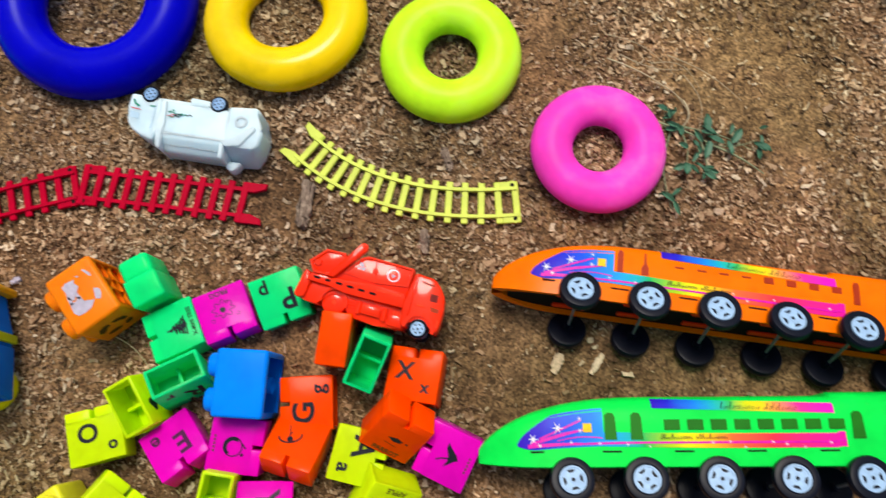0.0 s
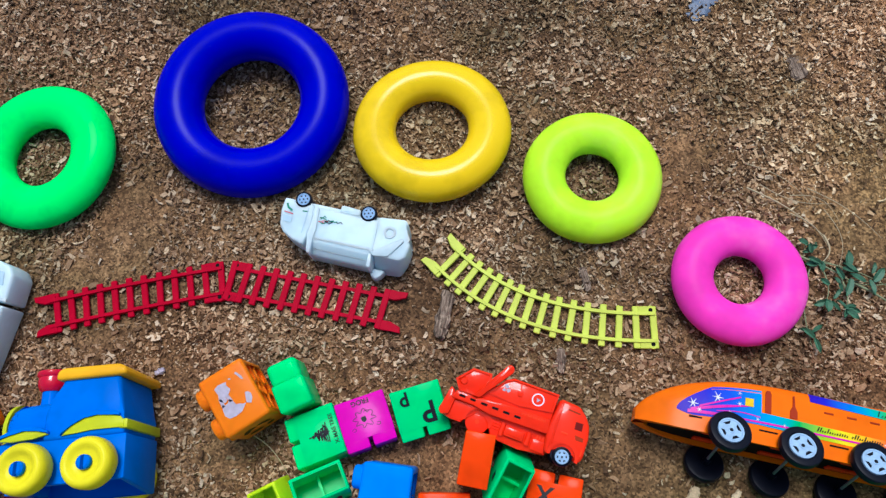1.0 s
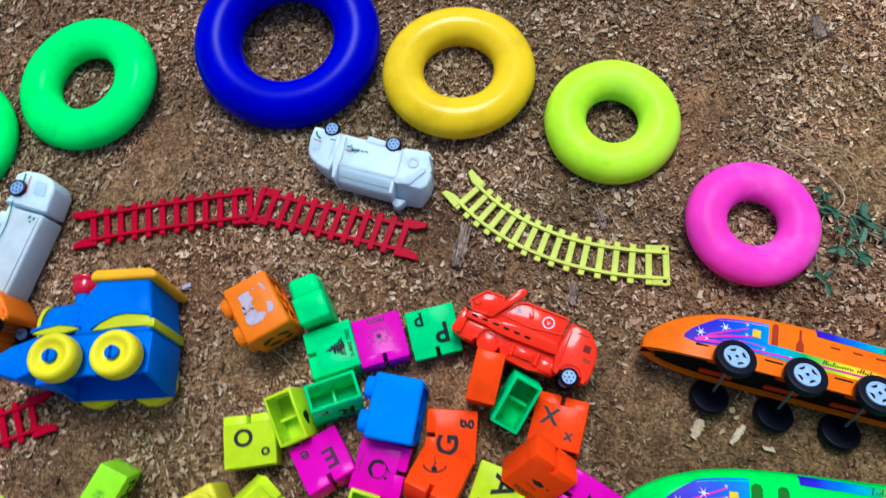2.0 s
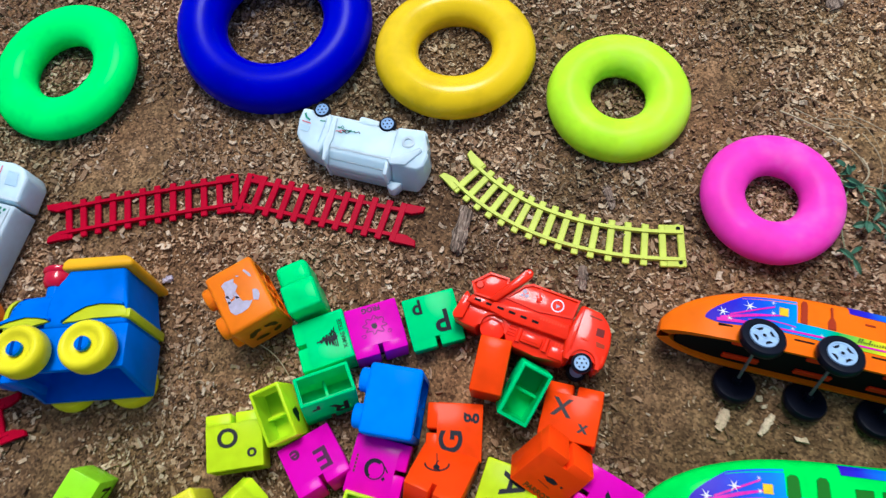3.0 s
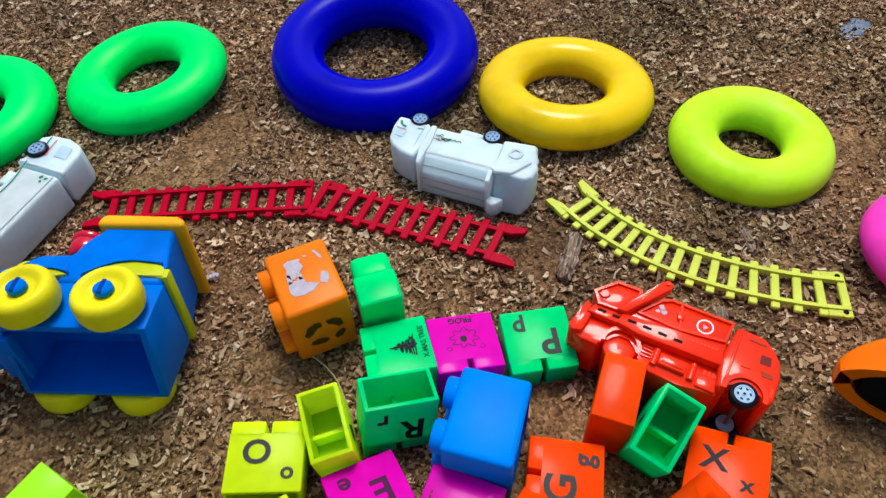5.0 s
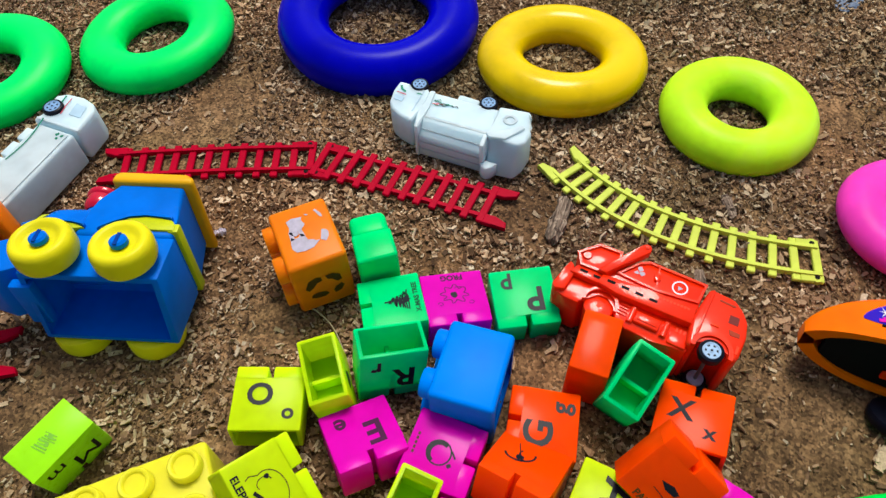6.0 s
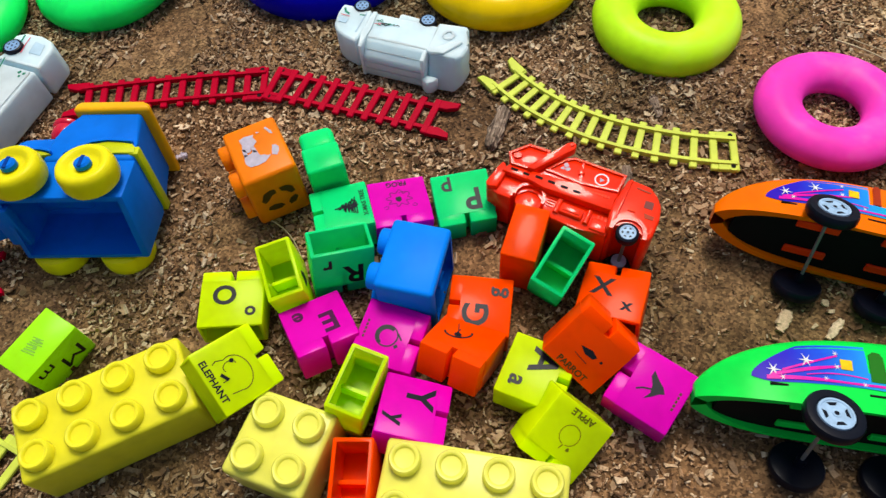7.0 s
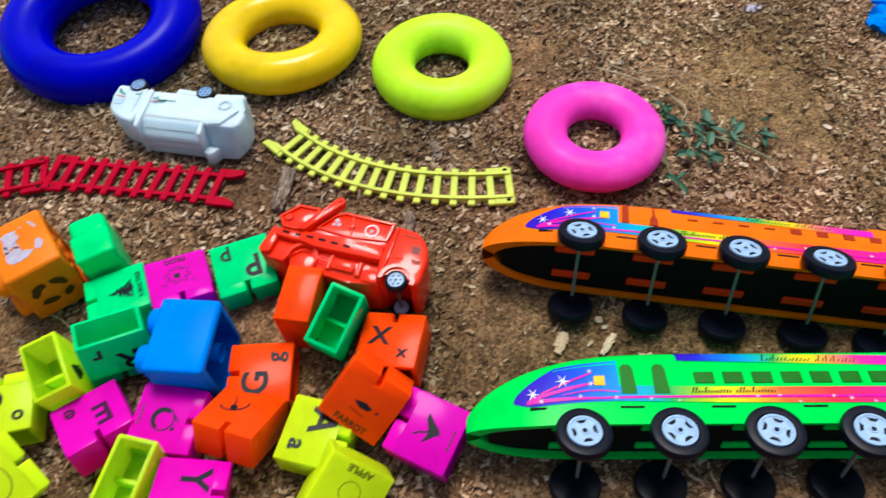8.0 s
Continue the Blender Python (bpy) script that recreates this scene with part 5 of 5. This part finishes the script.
# ---- white trucks ----
def tanker_truck(m, label):
    """x from front to rear, the roof towards -y, lying with one side up."""
    mat = MAT["truck_white"]
    root = thing("toy_truck", m, label, "toy truck", "toy trucks")
    mm = lambda pts: [(x / 1000, y / 1000) for x, y in pts]
    part("cab", prism(mm([(-16, -1), (-16.5, -12), (-14, -25), (-9, -31), (-1, -35), (10, -38), (13, -20), (10, -4), (7, 0), (5, -6), (-3, -7.5), (-7, -1)]), 0.0015, 0.0300, 0.0022, segments=3), mat, root)
    part("bulkhead", prism(mm([(11, -4), (15.5, -3.5), (17.5, -22), (18, -44), (14.5, -43.5), (12, -30)]), 0.0005, 0.0318, 0.0016), mat, root)
    along = Matrix(((0, 0, 1, 0), (1, 0, 0, 0), (0, 1, 0, 0), (0, 0, 0, 1)))
    tank = prism(mm([(-4, 2), (-3.5, 29), (-5, 30), (-31.5, 30.4), (-34, 29.6), (-42, 21.5), (-43, 19), (-43, 2)]), 0.0145, 0.0700, 0.0010, segments=2)
    bmesh.ops.transform(tank, matrix=along, verts=tank.verts)
    part("tank", tank, mat, root)
    for y, z in ((-0.0382, 0.0252), (-0.0428, 0.0165), (-0.0428, 0.0095)):
        part("roof_rib", box((0.049, 0.0010, 0.0010), (0.0435, y, z), 0.0003, 1), mat, root)
    g = random.Random(12)
    for k, n in (("ink_green", 5), ("ink", 3), ("ink_red", 2)):
        for i in range(n):
            x, y = g.uniform(17, 33), g.uniform(-18, -11.5)
            part("script_print", ribbon(mm([(x, y), (x + g.uniform(1, 2), y + g.uniform(-1.5, 1.5)), (x + g.uniform(3, 4), y + g.uniform(-1, 2)), (x + g.uniform(5, 7), y + g.uniform(-1, 1.5))]), 0.0008, 0.0003), MAT[k], root).location.z = 0.0304
    part("belt", prism(mm([(16, -29.5), (69, -29), (69, -31), (16, -31.5)]), 0.0290, 0.0308, 0.0004), mat, root)
    hopper = prism(mm([(66, -1), (89, 1.5), (92, -2), (94, -16), (97.5, -18), (96, -32), (92, -41), (70, -43), (68, -30)]), 0.0010, 0.0316, 0.0024, segments=3)
    for v in hopper.verts:
        if v.co.y < -0.028 and v.co.z > 0.02:  # its upper edge slopes down to the roof
            v.co.y = -0.028 + 0.45 * (v.co.y + 0.028)
    part("rear_hopper", hopper, mat, root)
    part("rear_beam", prism(mm([(66, -31), (72, -30), (90, -15), (92, -18), (82, -33), (70, -35)]), 0.0290, 0.0335, 0.0012), mat, root)
    part("lamp_pod", prism(mm([(66, -41), (80, -41), (77, -46.5), (73.5, -49.5), (69, -48)]), 0.002, 0.0150, 0.0016), mat, root)
    part("roof_post", prism(mm([(65.5, -33), (68.5, -33), (70, -44.6), (66.5, -44.8)]), 0.0010, 0.0322, 0.0010), mat, root)
    part("cap", lathe([(0.0030, 0.0), (0.0052, 0.0), (0.0052, 0.0014), (0.0030, 0.0014), (0.0028, 0.0004), (0, 0.0004)], 20, Matrix.Translation((0.0785, -0.0125, 0.0310))), mat, root)
    part("fuel_tank", prism(mm([(32, 3.5), (50, 2.5), (50, -5), (32, -5)]), 0.0120, 0.0285, 0.0022), mat, root)
    part("cab_window", prism(mm([(-13.5, -16), (-5, -17), (-5, -22), (-12, -21.5)]), 0.0290, 0.0303, 0), MAT["glaze_white"], root, "bluish cab window")
    part("door_line", box((0.0008, 0.022, 0.0006), (0.0065, -0.0175, 0.0301)), MAT["glaze_white"], root)
    part("underframe", box((0.095, 0.006, 0.022), (0.038, -0.003, 0.0145), 0.001), mat, root)
    for pts, width, k in (([(-12.5, -6), (-10.5, -9.5), (-6.5, -11.5)], 0.0017, "ink_green"), ([(2, -10), (7, -9.5)], 0.0010, "ink_green"), ([(-13, -13.4), (-5, -14.2)], 0.0009, "ink_red")):
        part("line_print", ribbon(mm(pts), width, 0.0003), MAT[k], root).location.z = 0.0301
    for x in (0.0, 0.0568):
        toy_wheel(root, (x, 0.0, 0.0310), 0.0070, 0.0062, (0, 0, 1), "rim_blue", 0.76, 6)
        toy_wheel(root, (x, 0.0, 0.0020), 0.0070, 0.0062, (0, 0, -1), "rim", 0.70, 6)
    return root


tanker_truck(pose(-0.2690, 0.2700, 0.001, 0, 0, -7.4), "white plastic toy truck with green prints on its side")


def box_truck(m, label):
    mat = MAT["truck_white"]
    root = thing("toy_truck", m, label, "toy truck", "toy trucks")
    mm = lambda pts: [(x / 1000, y / 1000) for x, y in pts]
    part("container", box((0.078, 0.0335, 0.030), (-0.046, -0.0237, 0.0165), 0.0022, 3), mat, root)
    part("container_top", box((0.074, 0.028, 0.0016), (-0.046, -0.0237, 0.0318), 0.0007), mat, root)
    part("cab", prism(mm([(-5, 1), (1, 0), (3, -6), (13, -6), (16, 1), (23, 2), (28, -6), (29, -20), (26, -32), (19, -38), (-4, -40)]), 0.0015, 0.0310, 0.0026, segments=3), mat, root)
    part("cab_window", prism(mm([(9, -22), (21, -20), (20, -30), (9, -33)]), 0.0300, 0.0314, 0.0004), MAT["glaze_white"], root, "bluish cab window")
    part("cab_rib", prism(mm([(-3.5, -2), (-1.5, -2), (-1.0, -41), (-3.5, -41.5)]), 0.0290, 0.0322, 0.0005), mat, root)
    part("underframe", box((0.100, 0.007, 0.022), (-0.030, -0.0045, 0.0150), 0.001), mat, root)
    for x, w in ((-0.018, 0.012), (-0.034, 0.014), (-0.046, 0.006)):
        part("side_skirt", box((w, 0.0075, 0.012), (x, -0.0030, 0.0235), 0.0012), mat, root)
    swoosh = [(-2 - 2.2 * i, -8.5 - 3.0 * math.sin(i / 20 * 3.1) - 0.16 * i) for i in range(21)]
    part("line_print", ribbon(mm(swoosh), 0.0011, 0.0003), MAT["ink_green"], root).location.z = 0.0326
    part("line_print", ribbon(mm([(5, -11.5), (10, -9.5), (17, -8.5), (25, -7.0)]), 0.0014, 0.0003), MAT["ink_green"], root).location.z = 0.0311
    part("line_print", ribbon(mm([(7, -16), (15, -14), (24, -13)]), 0.0010, 0.0003), MAT["ink_red"], root).location.z = 0.0311
    for q in (blob(-0.012, -0.030, 0.0014, 0.4, 8, 2), blob(-0.0155, -0.0320, 0.0012, 0.4, 8, 3), blob(-0.0120, -0.0345, 0.0013, 0.4, 8, 4)):
        part("leaf_print", prism(q, 0.0325, 0.0328), MAT["ink_green"], root)
    for x in (0.010, -0.058):
        toy_wheel(root, (x, -0.0070, 0.0340), 0.0078, 0.0062, (0, 0, 1), "rim_blue", 0.76, 6)
        toy_wheel(root, (x, 0.0, 0.0020), 0.0078, 0.0062, (0, 0, -1), "rim", 0.70, 6)
    return root


box_truck(pose(-0.5408, 0.1668, 0.001, 0, 0, 83.0), "white plastic toy box truck lying on its side")


# ---- locomotive ----
def locomotive(m, label):
    """x from front to rear, y up to its roof, z across; it lies with one side up."""
    blue, root = MAT["loco_blue"], thing("toy_locomotive", m, label, "toy train")
    mm = lambda pts: [(x / 1000, y / 1000) for x, y in pts]
    low, top = 0.0160, 0.0700
    frame_box = hollow(box((0.086, 0.041, top - low), (0.0245, -0.0015, (top + low) / 2), 0.0016, 2), (0, -1, 0), 0.0028)
    for v in frame_box.verts:
        if v.co.y < -0.016 and v.co.z > 0.055:  # the upper side wall is cut back
            v.co.y += 0.0085
    part("frame", frame_box, blue, root)
    part("boiler", prism(mm([(-30, 14), (-30, 36), (-26, 44), (-20, 48), (22, 49.5), (26, 14)]), low + 0.004, top - 0.004, 0.0090, segments=4), blue, root)
    part("cab", prism(mm([(4, 18), (5, 41), (9, 47), (13, 54), (17, 64), (60, 63), (65, 32), (66, 18)]), low - 0.001, top + 0.001, 0.0030, segments=3), blue, root)
    part("roof", prism(mm([(12, 62), (12.5, 68.5), (16, 71.5), (60, 71), (66, 67.5), (66.5, 62)]), low - 0.006, top + 0.005, 0.0028, segments=3), MAT["loco_amber"], root, "amber yellow cab roof")
    stack = Matrix.Translation((-0.0080, 0.0530, (low + top) / 2)) @ Matrix.Rotation(-math.pi / 2, 4, "X")
    part("chimney_base", lathe([(0, -0.010), (0.0088, -0.010), (0.0078, -0.003), (0.0072, 0.002), (0.0072, 0.0085), (0, 0.0085)], 24, stack), blue, root)
    part("chimney", lathe([(0, 0.0080), (0.0080, 0.0080), (0.0096, 0.0095), (0.0110, 0.0125), (0.0112, 0.0165), (0.0110, 0.0190), (0.0116, 0.0196), (0.0124, 0.0208), (0.0124, 0.0230), (0.0114, 0.0242), (0.0100, 0.0240), (0.0092, 0.020), (0, 0.019)], 28, stack), MAT["chimney"], root, "red plastic chimney")
    front = Matrix.Translation((-0.0285, 0.0318, (low + top) / 2)) @ Matrix.Rotation(-math.pi / 2, 4, "Y")
    part("boiler_front", lathe([(0, 0), (0.0205, 0), (0.0205, 0.0030), (0.0180, 0.0044), (0, 0.0044)], 32, front), MAT["loco_lime"], root, "lime yellow boiler front ring")
    part("cowcatcher", prism(mm([(-73, -3), (-48, 13), (-20, 23), (-17, -4), (-38, -13)]), low + 0.008, top - 0.003, 0.0020), blue, root)
    part("buffer", box((0.014, 0.007, 0.036), (-0.019, -0.0135, (low + top) / 2), 0.0014), blue, root)
    for z, s in ((top, 1), (low, -1)):
        z0, z1 = (z - 0.001, z + 0.0026) if s > 0 else (z - 0.0026, z + 0.001)
        front_edge = [(-29, 21.0), (-20, 25.0), (-8, 27.5), (2, 26.5), (10, 23.0)]
        rear_edge = [(19, 20.5), (27, 28.0), (36, 32.5), (46, 34.0), (56, 33.0), (63, 31.0), (66, 27.5)]
        part("mudguard", prism(mm(front_edge + [(-2, 20.5), (-18, 19.5)]), z0, z1, 0.0008), MAT["loco_lime"], root, "lime yellow mudguard")
        part("mudguard", prism(mm(rear_edge + [(66, 22.5), (56, 23.0), (42, 23.0), (29, 21.5)]), z0, z1, 0.0008), MAT["loco_lime"], root, "lime yellow mudguard")
        for edge in (front_edge, rear_edge[:6]):
            lip = edge + [(x, y + 2.4) for x, y in edge[::-1]]
            part("fender", prism(mm(lip), z0 + (0 if s > 0 else -0.0016), z1 + (0.0016 if s > 0 else 0), 0.0007), blue, root)
    part("waist_band", prism(mm([(62, 22.0), (68.5, 22.0), (68.5, 29.0), (62, 29.0)]), low - 0.002, top + 0.002, 0.0010), MAT["loco_lime"], root, "lime yellow band")
    for x in (0.0, 0.0475):
        for z, s in ((top + 0.0205, 1), (-0.0015, -1)):
            mt = Matrix.Translation((x - (0.0 if s > 0 else 0.003), -0.002 if s > 0 else -0.008, z)) @ (Matrix() if s > 0 else Matrix.Rotation(math.pi, 4, "X"))
            r, w = 0.0184, 0.0175 if s > 0 else 0.0160
            prof = [(0, -w), (r * 0.82, -w), (r * 0.94, -w * 0.93), (r, -w * 0.75), (r, -w * 0.36), (r * 0.975, -w * 0.2), (r * 0.92, -w * 0.08), (r * 0.84, -w * 0.015), (r * 0.75, 0), (r * 0.65, -w * 0.04), (r * 0.56, -w * 0.14), (r * 0.44, -w * 0.21), (0, -w * 0.22)]
            wheel = part("wheel", lathe(prof, 40, mt), MAT["loco_yellow"], root, "yellow plastic wheel")
            hub = lathe([(0, 0.0012), (r * 0.20, 0.0012), (r * 0.28, 0.0), (r * 0.29, -w * 0.16), (0, -w * 0.16)], 24, mt)
            part("hub", hub, blue, wheel, "blue wheel hub")
            # no cut in the hub: a thin plate coloured like the split's shade
            slot = box((r * 0.12, r * 0.50, 0.0006), (0, 0, 0.0012))
            bmesh.ops.transform(slot, matrix=mt, verts=slot.verts)
            part("hub_slot", slot, MAT["loco_slot_shade"], wheel)
        part("axle", tube((x, -0.003, 0.066), (x, -0.003, 0.080), 0.0035), blue, root)
    return root


locomotive(pose(-0.4190, 0.0303, -0.0010, -5.9, 0.2, 12.0) @ Matrix.Scale(0.984, 4), "blue and yellow plastic toy steam locomotive lying on its side")


# ---- weed, straw and scraps ----
def leaf(length, width, seed):
    g = random.Random(seed)
    bm = bmesh.new()
    rows = []
    for i in range(7):
        u = i / 6
        w = width * math.sin(math.pi * min(1, 0.08 + 0.92 * u)) ** 0.8 * (0.9 + 0.2 * g.random()) / 2
        z = 0.25 * length * u * (1 - u) + 0.001
        rows.append([bm.verts.new((length * u, k * w, z + abs(k) * 0.0016)) for k in (-1, -0.5, 0, 0.5, 1)])
    for a, b in zip(rows, rows[1:]):
        for j in range(4):
            bm.faces.new((a[j], a[j + 1], b[j + 1], b[j]))
    geom = bmesh.ops.extrude_face_region(bm, geom=bm.faces[:])
    for v in geom["geom"]:
        if isinstance(v, bmesh.types.BMVert):
            v.co.z -= 0.0003
    return bm


def strand(points, radius, name, parent, material):
    """A thin bent stalk that tapers to its end."""
    cu = bpy.data.curves.new(name, "CURVE")
    cu.dimensions, cu.bevel_depth, cu.bevel_resolution = "3D", radius, 1
    sp = cu.splines.new("POLY")
    sp.points.add(len(points) - 1)
    for i, (p, q) in enumerate(zip(sp.points, points)):
        p.co, p.radius = (*q, 1), 1.0 - 0.6 * i / (len(points) - 1)
    ob = new(name, cu)
    bpy.context.view_layer.update()
    me = bpy.data.meshes.new_from_object(ob.evaluated_get(bpy.context.evaluated_depsgraph_get()))
    bpy.data.objects.remove(ob)
    bpy.data.curves.remove(cu)
    me.materials.clear()
    return part(name, me, material, parent)


def bend(a, b, sag, n=9, lift=0.002):
    a, b = Vector(a), Vector(b)
    s = Vector((-(b - a).y, (b - a).x, 0)) * sag
    return [tuple(a.lerp(b, i / n) + s * math.sin(math.pi * i / n) + Vector((0, 0, lift * math.sin(math.pi * i / n) + 0.001))) for i in range(n + 1)]


weed = thing("weed", pose(0, 0, 0.001), "small green weed with long pale stems on soil", "plant")
for a, b, sag, r in (((0.146, 0.269), (0.190, 0.250), 0.02, 0.0012), ((0.188, 0.251), (0.230, 0.227), 0.02, 0.0013), ((0.150, 0.266), (0.222, 0.247), 0.06, 0.0007), ((0.184, 0.251), (0.226, 0.256), -0.10, 0.0006), ((0.150, 0.268), (0.152, 0.280), 0.05, 0.0006),
                     ((0.156, 0.262), (0.155, 0.194), -0.10, 0.0008), ((0.180, 0.253), (0.182, 0.221), 0.08, 0.0009), ((0.166, 0.258), (0.165, 0.226), 0.10, 0.0007), ((0.186, 0.252), (0.206, 0.254), -0.1, 0.0006), ((0.150, 0.262), (0.176, 0.264), 0.1, 0.0005)):
    strand(bend((*a, 0), (*b, 0), sag), r, "stem", weed, MAT["stem"])
g = random.Random(8)
for x, y, spread, n, size in ((0.152, 0.275, 0.004, 5, 0.011), (0.160, 0.266, 0.005, 4, 0.010), (0.186, 0.257, 0.006, 5, 0.014), (0.201, 0.254, 0.006, 4, 0.014), (0.224, 0.249, 0.004, 4, 0.011), (0.182, 0.227, 0.003, 5, 0.012), (0.157, 0.203, 0.003, 4, 0.013), (0.167, 0.234, 0.004, 5, 0.011), (0.173, 0.247, 0.005, 4, 0.010), (0.230, 0.262, 0.004, 2, 0.010)):
    for i in range(n):
        l = size * g.uniform(0.7, 1.15)
        leaf_pose = pose(x + g.uniform(-1, 1) * spread, y + g.uniform(-1, 1) * spread, 0.0015 + g.uniform(0, 0.003), g.uniform(-25, 25), g.uniform(-18, 6), g.choice((170, 10, 260, 300, 120, 60)) + g.uniform(-30, 30))
        part("leaf", leaf(l, l * g.uniform(0.30, 0.55), i), MAT["leaf"], weed).matrix_basis = leaf_pose


def straw(a, b, sag, radius=0.0005):
    root = thing("straw", pose(0, 0, 0.0015), "thin dry straw stalk on the soil", "straw", "dry straw")
    strand(bend(a, b, sag), radius, "stalk", root, MAT["straw"])


straw((0.104, 0.326, 0), (0.168, 0.288, 0), 0.04, 0.0009)
straw((0.167, 0.289, 0), (0.162, 0.262, 0), 0.22, 0.0010)
straw((0.140, 0.306, 0), (0.170, 0.280, 0), 0.10, 0.0007)
straw((0.115, 0.330, 0), (0.175, 0.318, 0), -0.12)
straw((-0.293, 0.079, 0), (-0.252, 0.049, 0), 0.10, 0.0006)
straw((0.104, 0.348, 0), (0.160, 0.312, 0), 0.10, 0.0004)
straw((0.168, 0.312, 0), (0.176, 0.256, 0), 0.16, 0.0004)
straw((0.140, 0.322, 0), (0.181, 0.300, 0), 0.22, 0.0004)
straw((0.155, 0.330, 0), (0.215, 0.290, 0), 0.05)


def rough_piece(name, x, y, yaw, l, w, h, material, label, category, seed):
    g = random.Random(seed)
    bm = bmesh.new()
    rows = []
    steps = 13
    for i in range(steps):
        u = i / (steps - 1) - 0.5
        k = 0.50 + 0.45 * math.cos(u * 2.4) + g.uniform(-0.20, 0.20)
        rows.append([bm.verts.new((l * u + g.uniform(-1, 1) * l * 0.05, w / 2 * k * c + g.uniform(-1, 1) * w * 0.09, h * (0.5 + 0.5 * s * k) + g.uniform(-1, 1) * h * 0.16)) for c, s in ((-1, -0.2), (-0.85, 0.6), (-0.5, 0.9), (-0.1, 1), (0.3, 0.85), (0.7, 0.8), (1, 0.1), (0.7, -1), (-0.6, -1))])
    m = len(rows[0])
    for a, b in zip(rows, rows[1:]):
        for j in range(m):
            bm.faces.new((a[j], a[(j + 1) % m], b[(j + 1) % m], b[j]))
    bm.faces.new(rows[0][::-1])
    bm.faces.new(rows[-1])
    me = finish(bm, name, 30)
    me.materials.append(material)
    ob = new(name, me)
    ob.matrix_basis = pose(x, y, ground_height(x, y) + 0.0002, 0, 0, yaw)
    return tagged(ob, label, category)


rough_piece("bark_piece", -0.1430, 0.1895, 86, 0.040, 0.013, 0.008, MAT["bark"], "weathered grey brown piece of bark", "bark", 3)
rough_piece("bark_piece", -0.0440, 0.1620, 95, 0.020, 0.008, 0.005, MAT["bark"], "dark narrow piece of bark on wood chips", "bark", 4)
rough_piece("bark_piece", -0.0280, 0.2320, 112, 0.020, 0.008, 0.005, MAT["bark"], "small brown piece of bark", "bark", 5)
rough_piece("bark_piece", 0.1520, 0.4490, 110, 0.022, 0.015, 0.005, MAT["bark"], "flat tan piece of bark", "bark", 6)
rough_piece("pebble", -0.3730, 0.1180, 30, 0.008, 0.006, 0.005, MAT["ink_silver"], "small pale grey pebble", "pebble", 7)
rough_piece("pebble", -0.3790, 0.1140, 70, 0.006, 0.005, 0.004, MAT["chip"], "small tan pebble beside another pebble", "pebble", 8)
rough_piece("wood_splinter", 0.063, 0.0685, 70, 0.016, 0.008, 0.004, MAT["chip"], "pale wood splinter on bare soil", "wood chip", 9)
rough_piece("wood_splinter", 0.094, 0.069, 60, 0.018, 0.006, 0.004, MAT["chip"], "pale narrow wood splinter on bare soil", "wood chip", 10)
rough_piece("plastic_scrap", 0.066, 0.508, 60, 0.034, 0.020, 0.003, MAT["scrap_blue"], "blue grey scrap of plastic on wood chips", "scrap", 11)
rough_piece("plastic_scrap", 0.252, 0.417, 20, 0.016, 0.010, 0.003, MAT["ink_silver"], "pale scrap of plastic on soil", "scrap", 12)
rough_piece("plastic_scrap", 0.366, 0.402, 50, 0.050, 0.034, 0.012, MAT["big_blue"], "bright blue scrap of plastic on soil", "scrap", 13)

# ---- larger wood chips ----
g = random.Random(21)
flake = []
for k in range(14):
    bm = bmesh.new()
    l, w, h = g.uniform(0.0035, 0.0062), g.uniform(0.0014, 0.0032), g.uniform(0.0004, 0.0010)
    pts = [(l * math.cos(a) * g.uniform(0.75, 1.1), w * math.sin(a) * g.uniform(0.7, 1.15)) for a in [i * 2 * math.pi / 6 + g.uniform(-0.3, 0.3) for i in range(6)]]
    prism(pts, -h, h, 0, bm)
    me = finish(bm, "wood_chip", 20)
    me.materials.append(MAT["chip"])
    flake.append(me)
count = 0
while count < 290:
    x, y = g.uniform(-0.66, 0.36), g.uniform(-0.18, 0.52)
    if g.random() > cover(x, y) + 0.15:
        continue
    ob = part("wood_chip", g.choice(flake), MAT["chip"], ground)
    ob.matrix_basis = pose(x, y, ground_height(x, y) + 0.0016, g.gauss(0, 12), g.gauss(0, 12), g.uniform(0, 360))
    count += 1
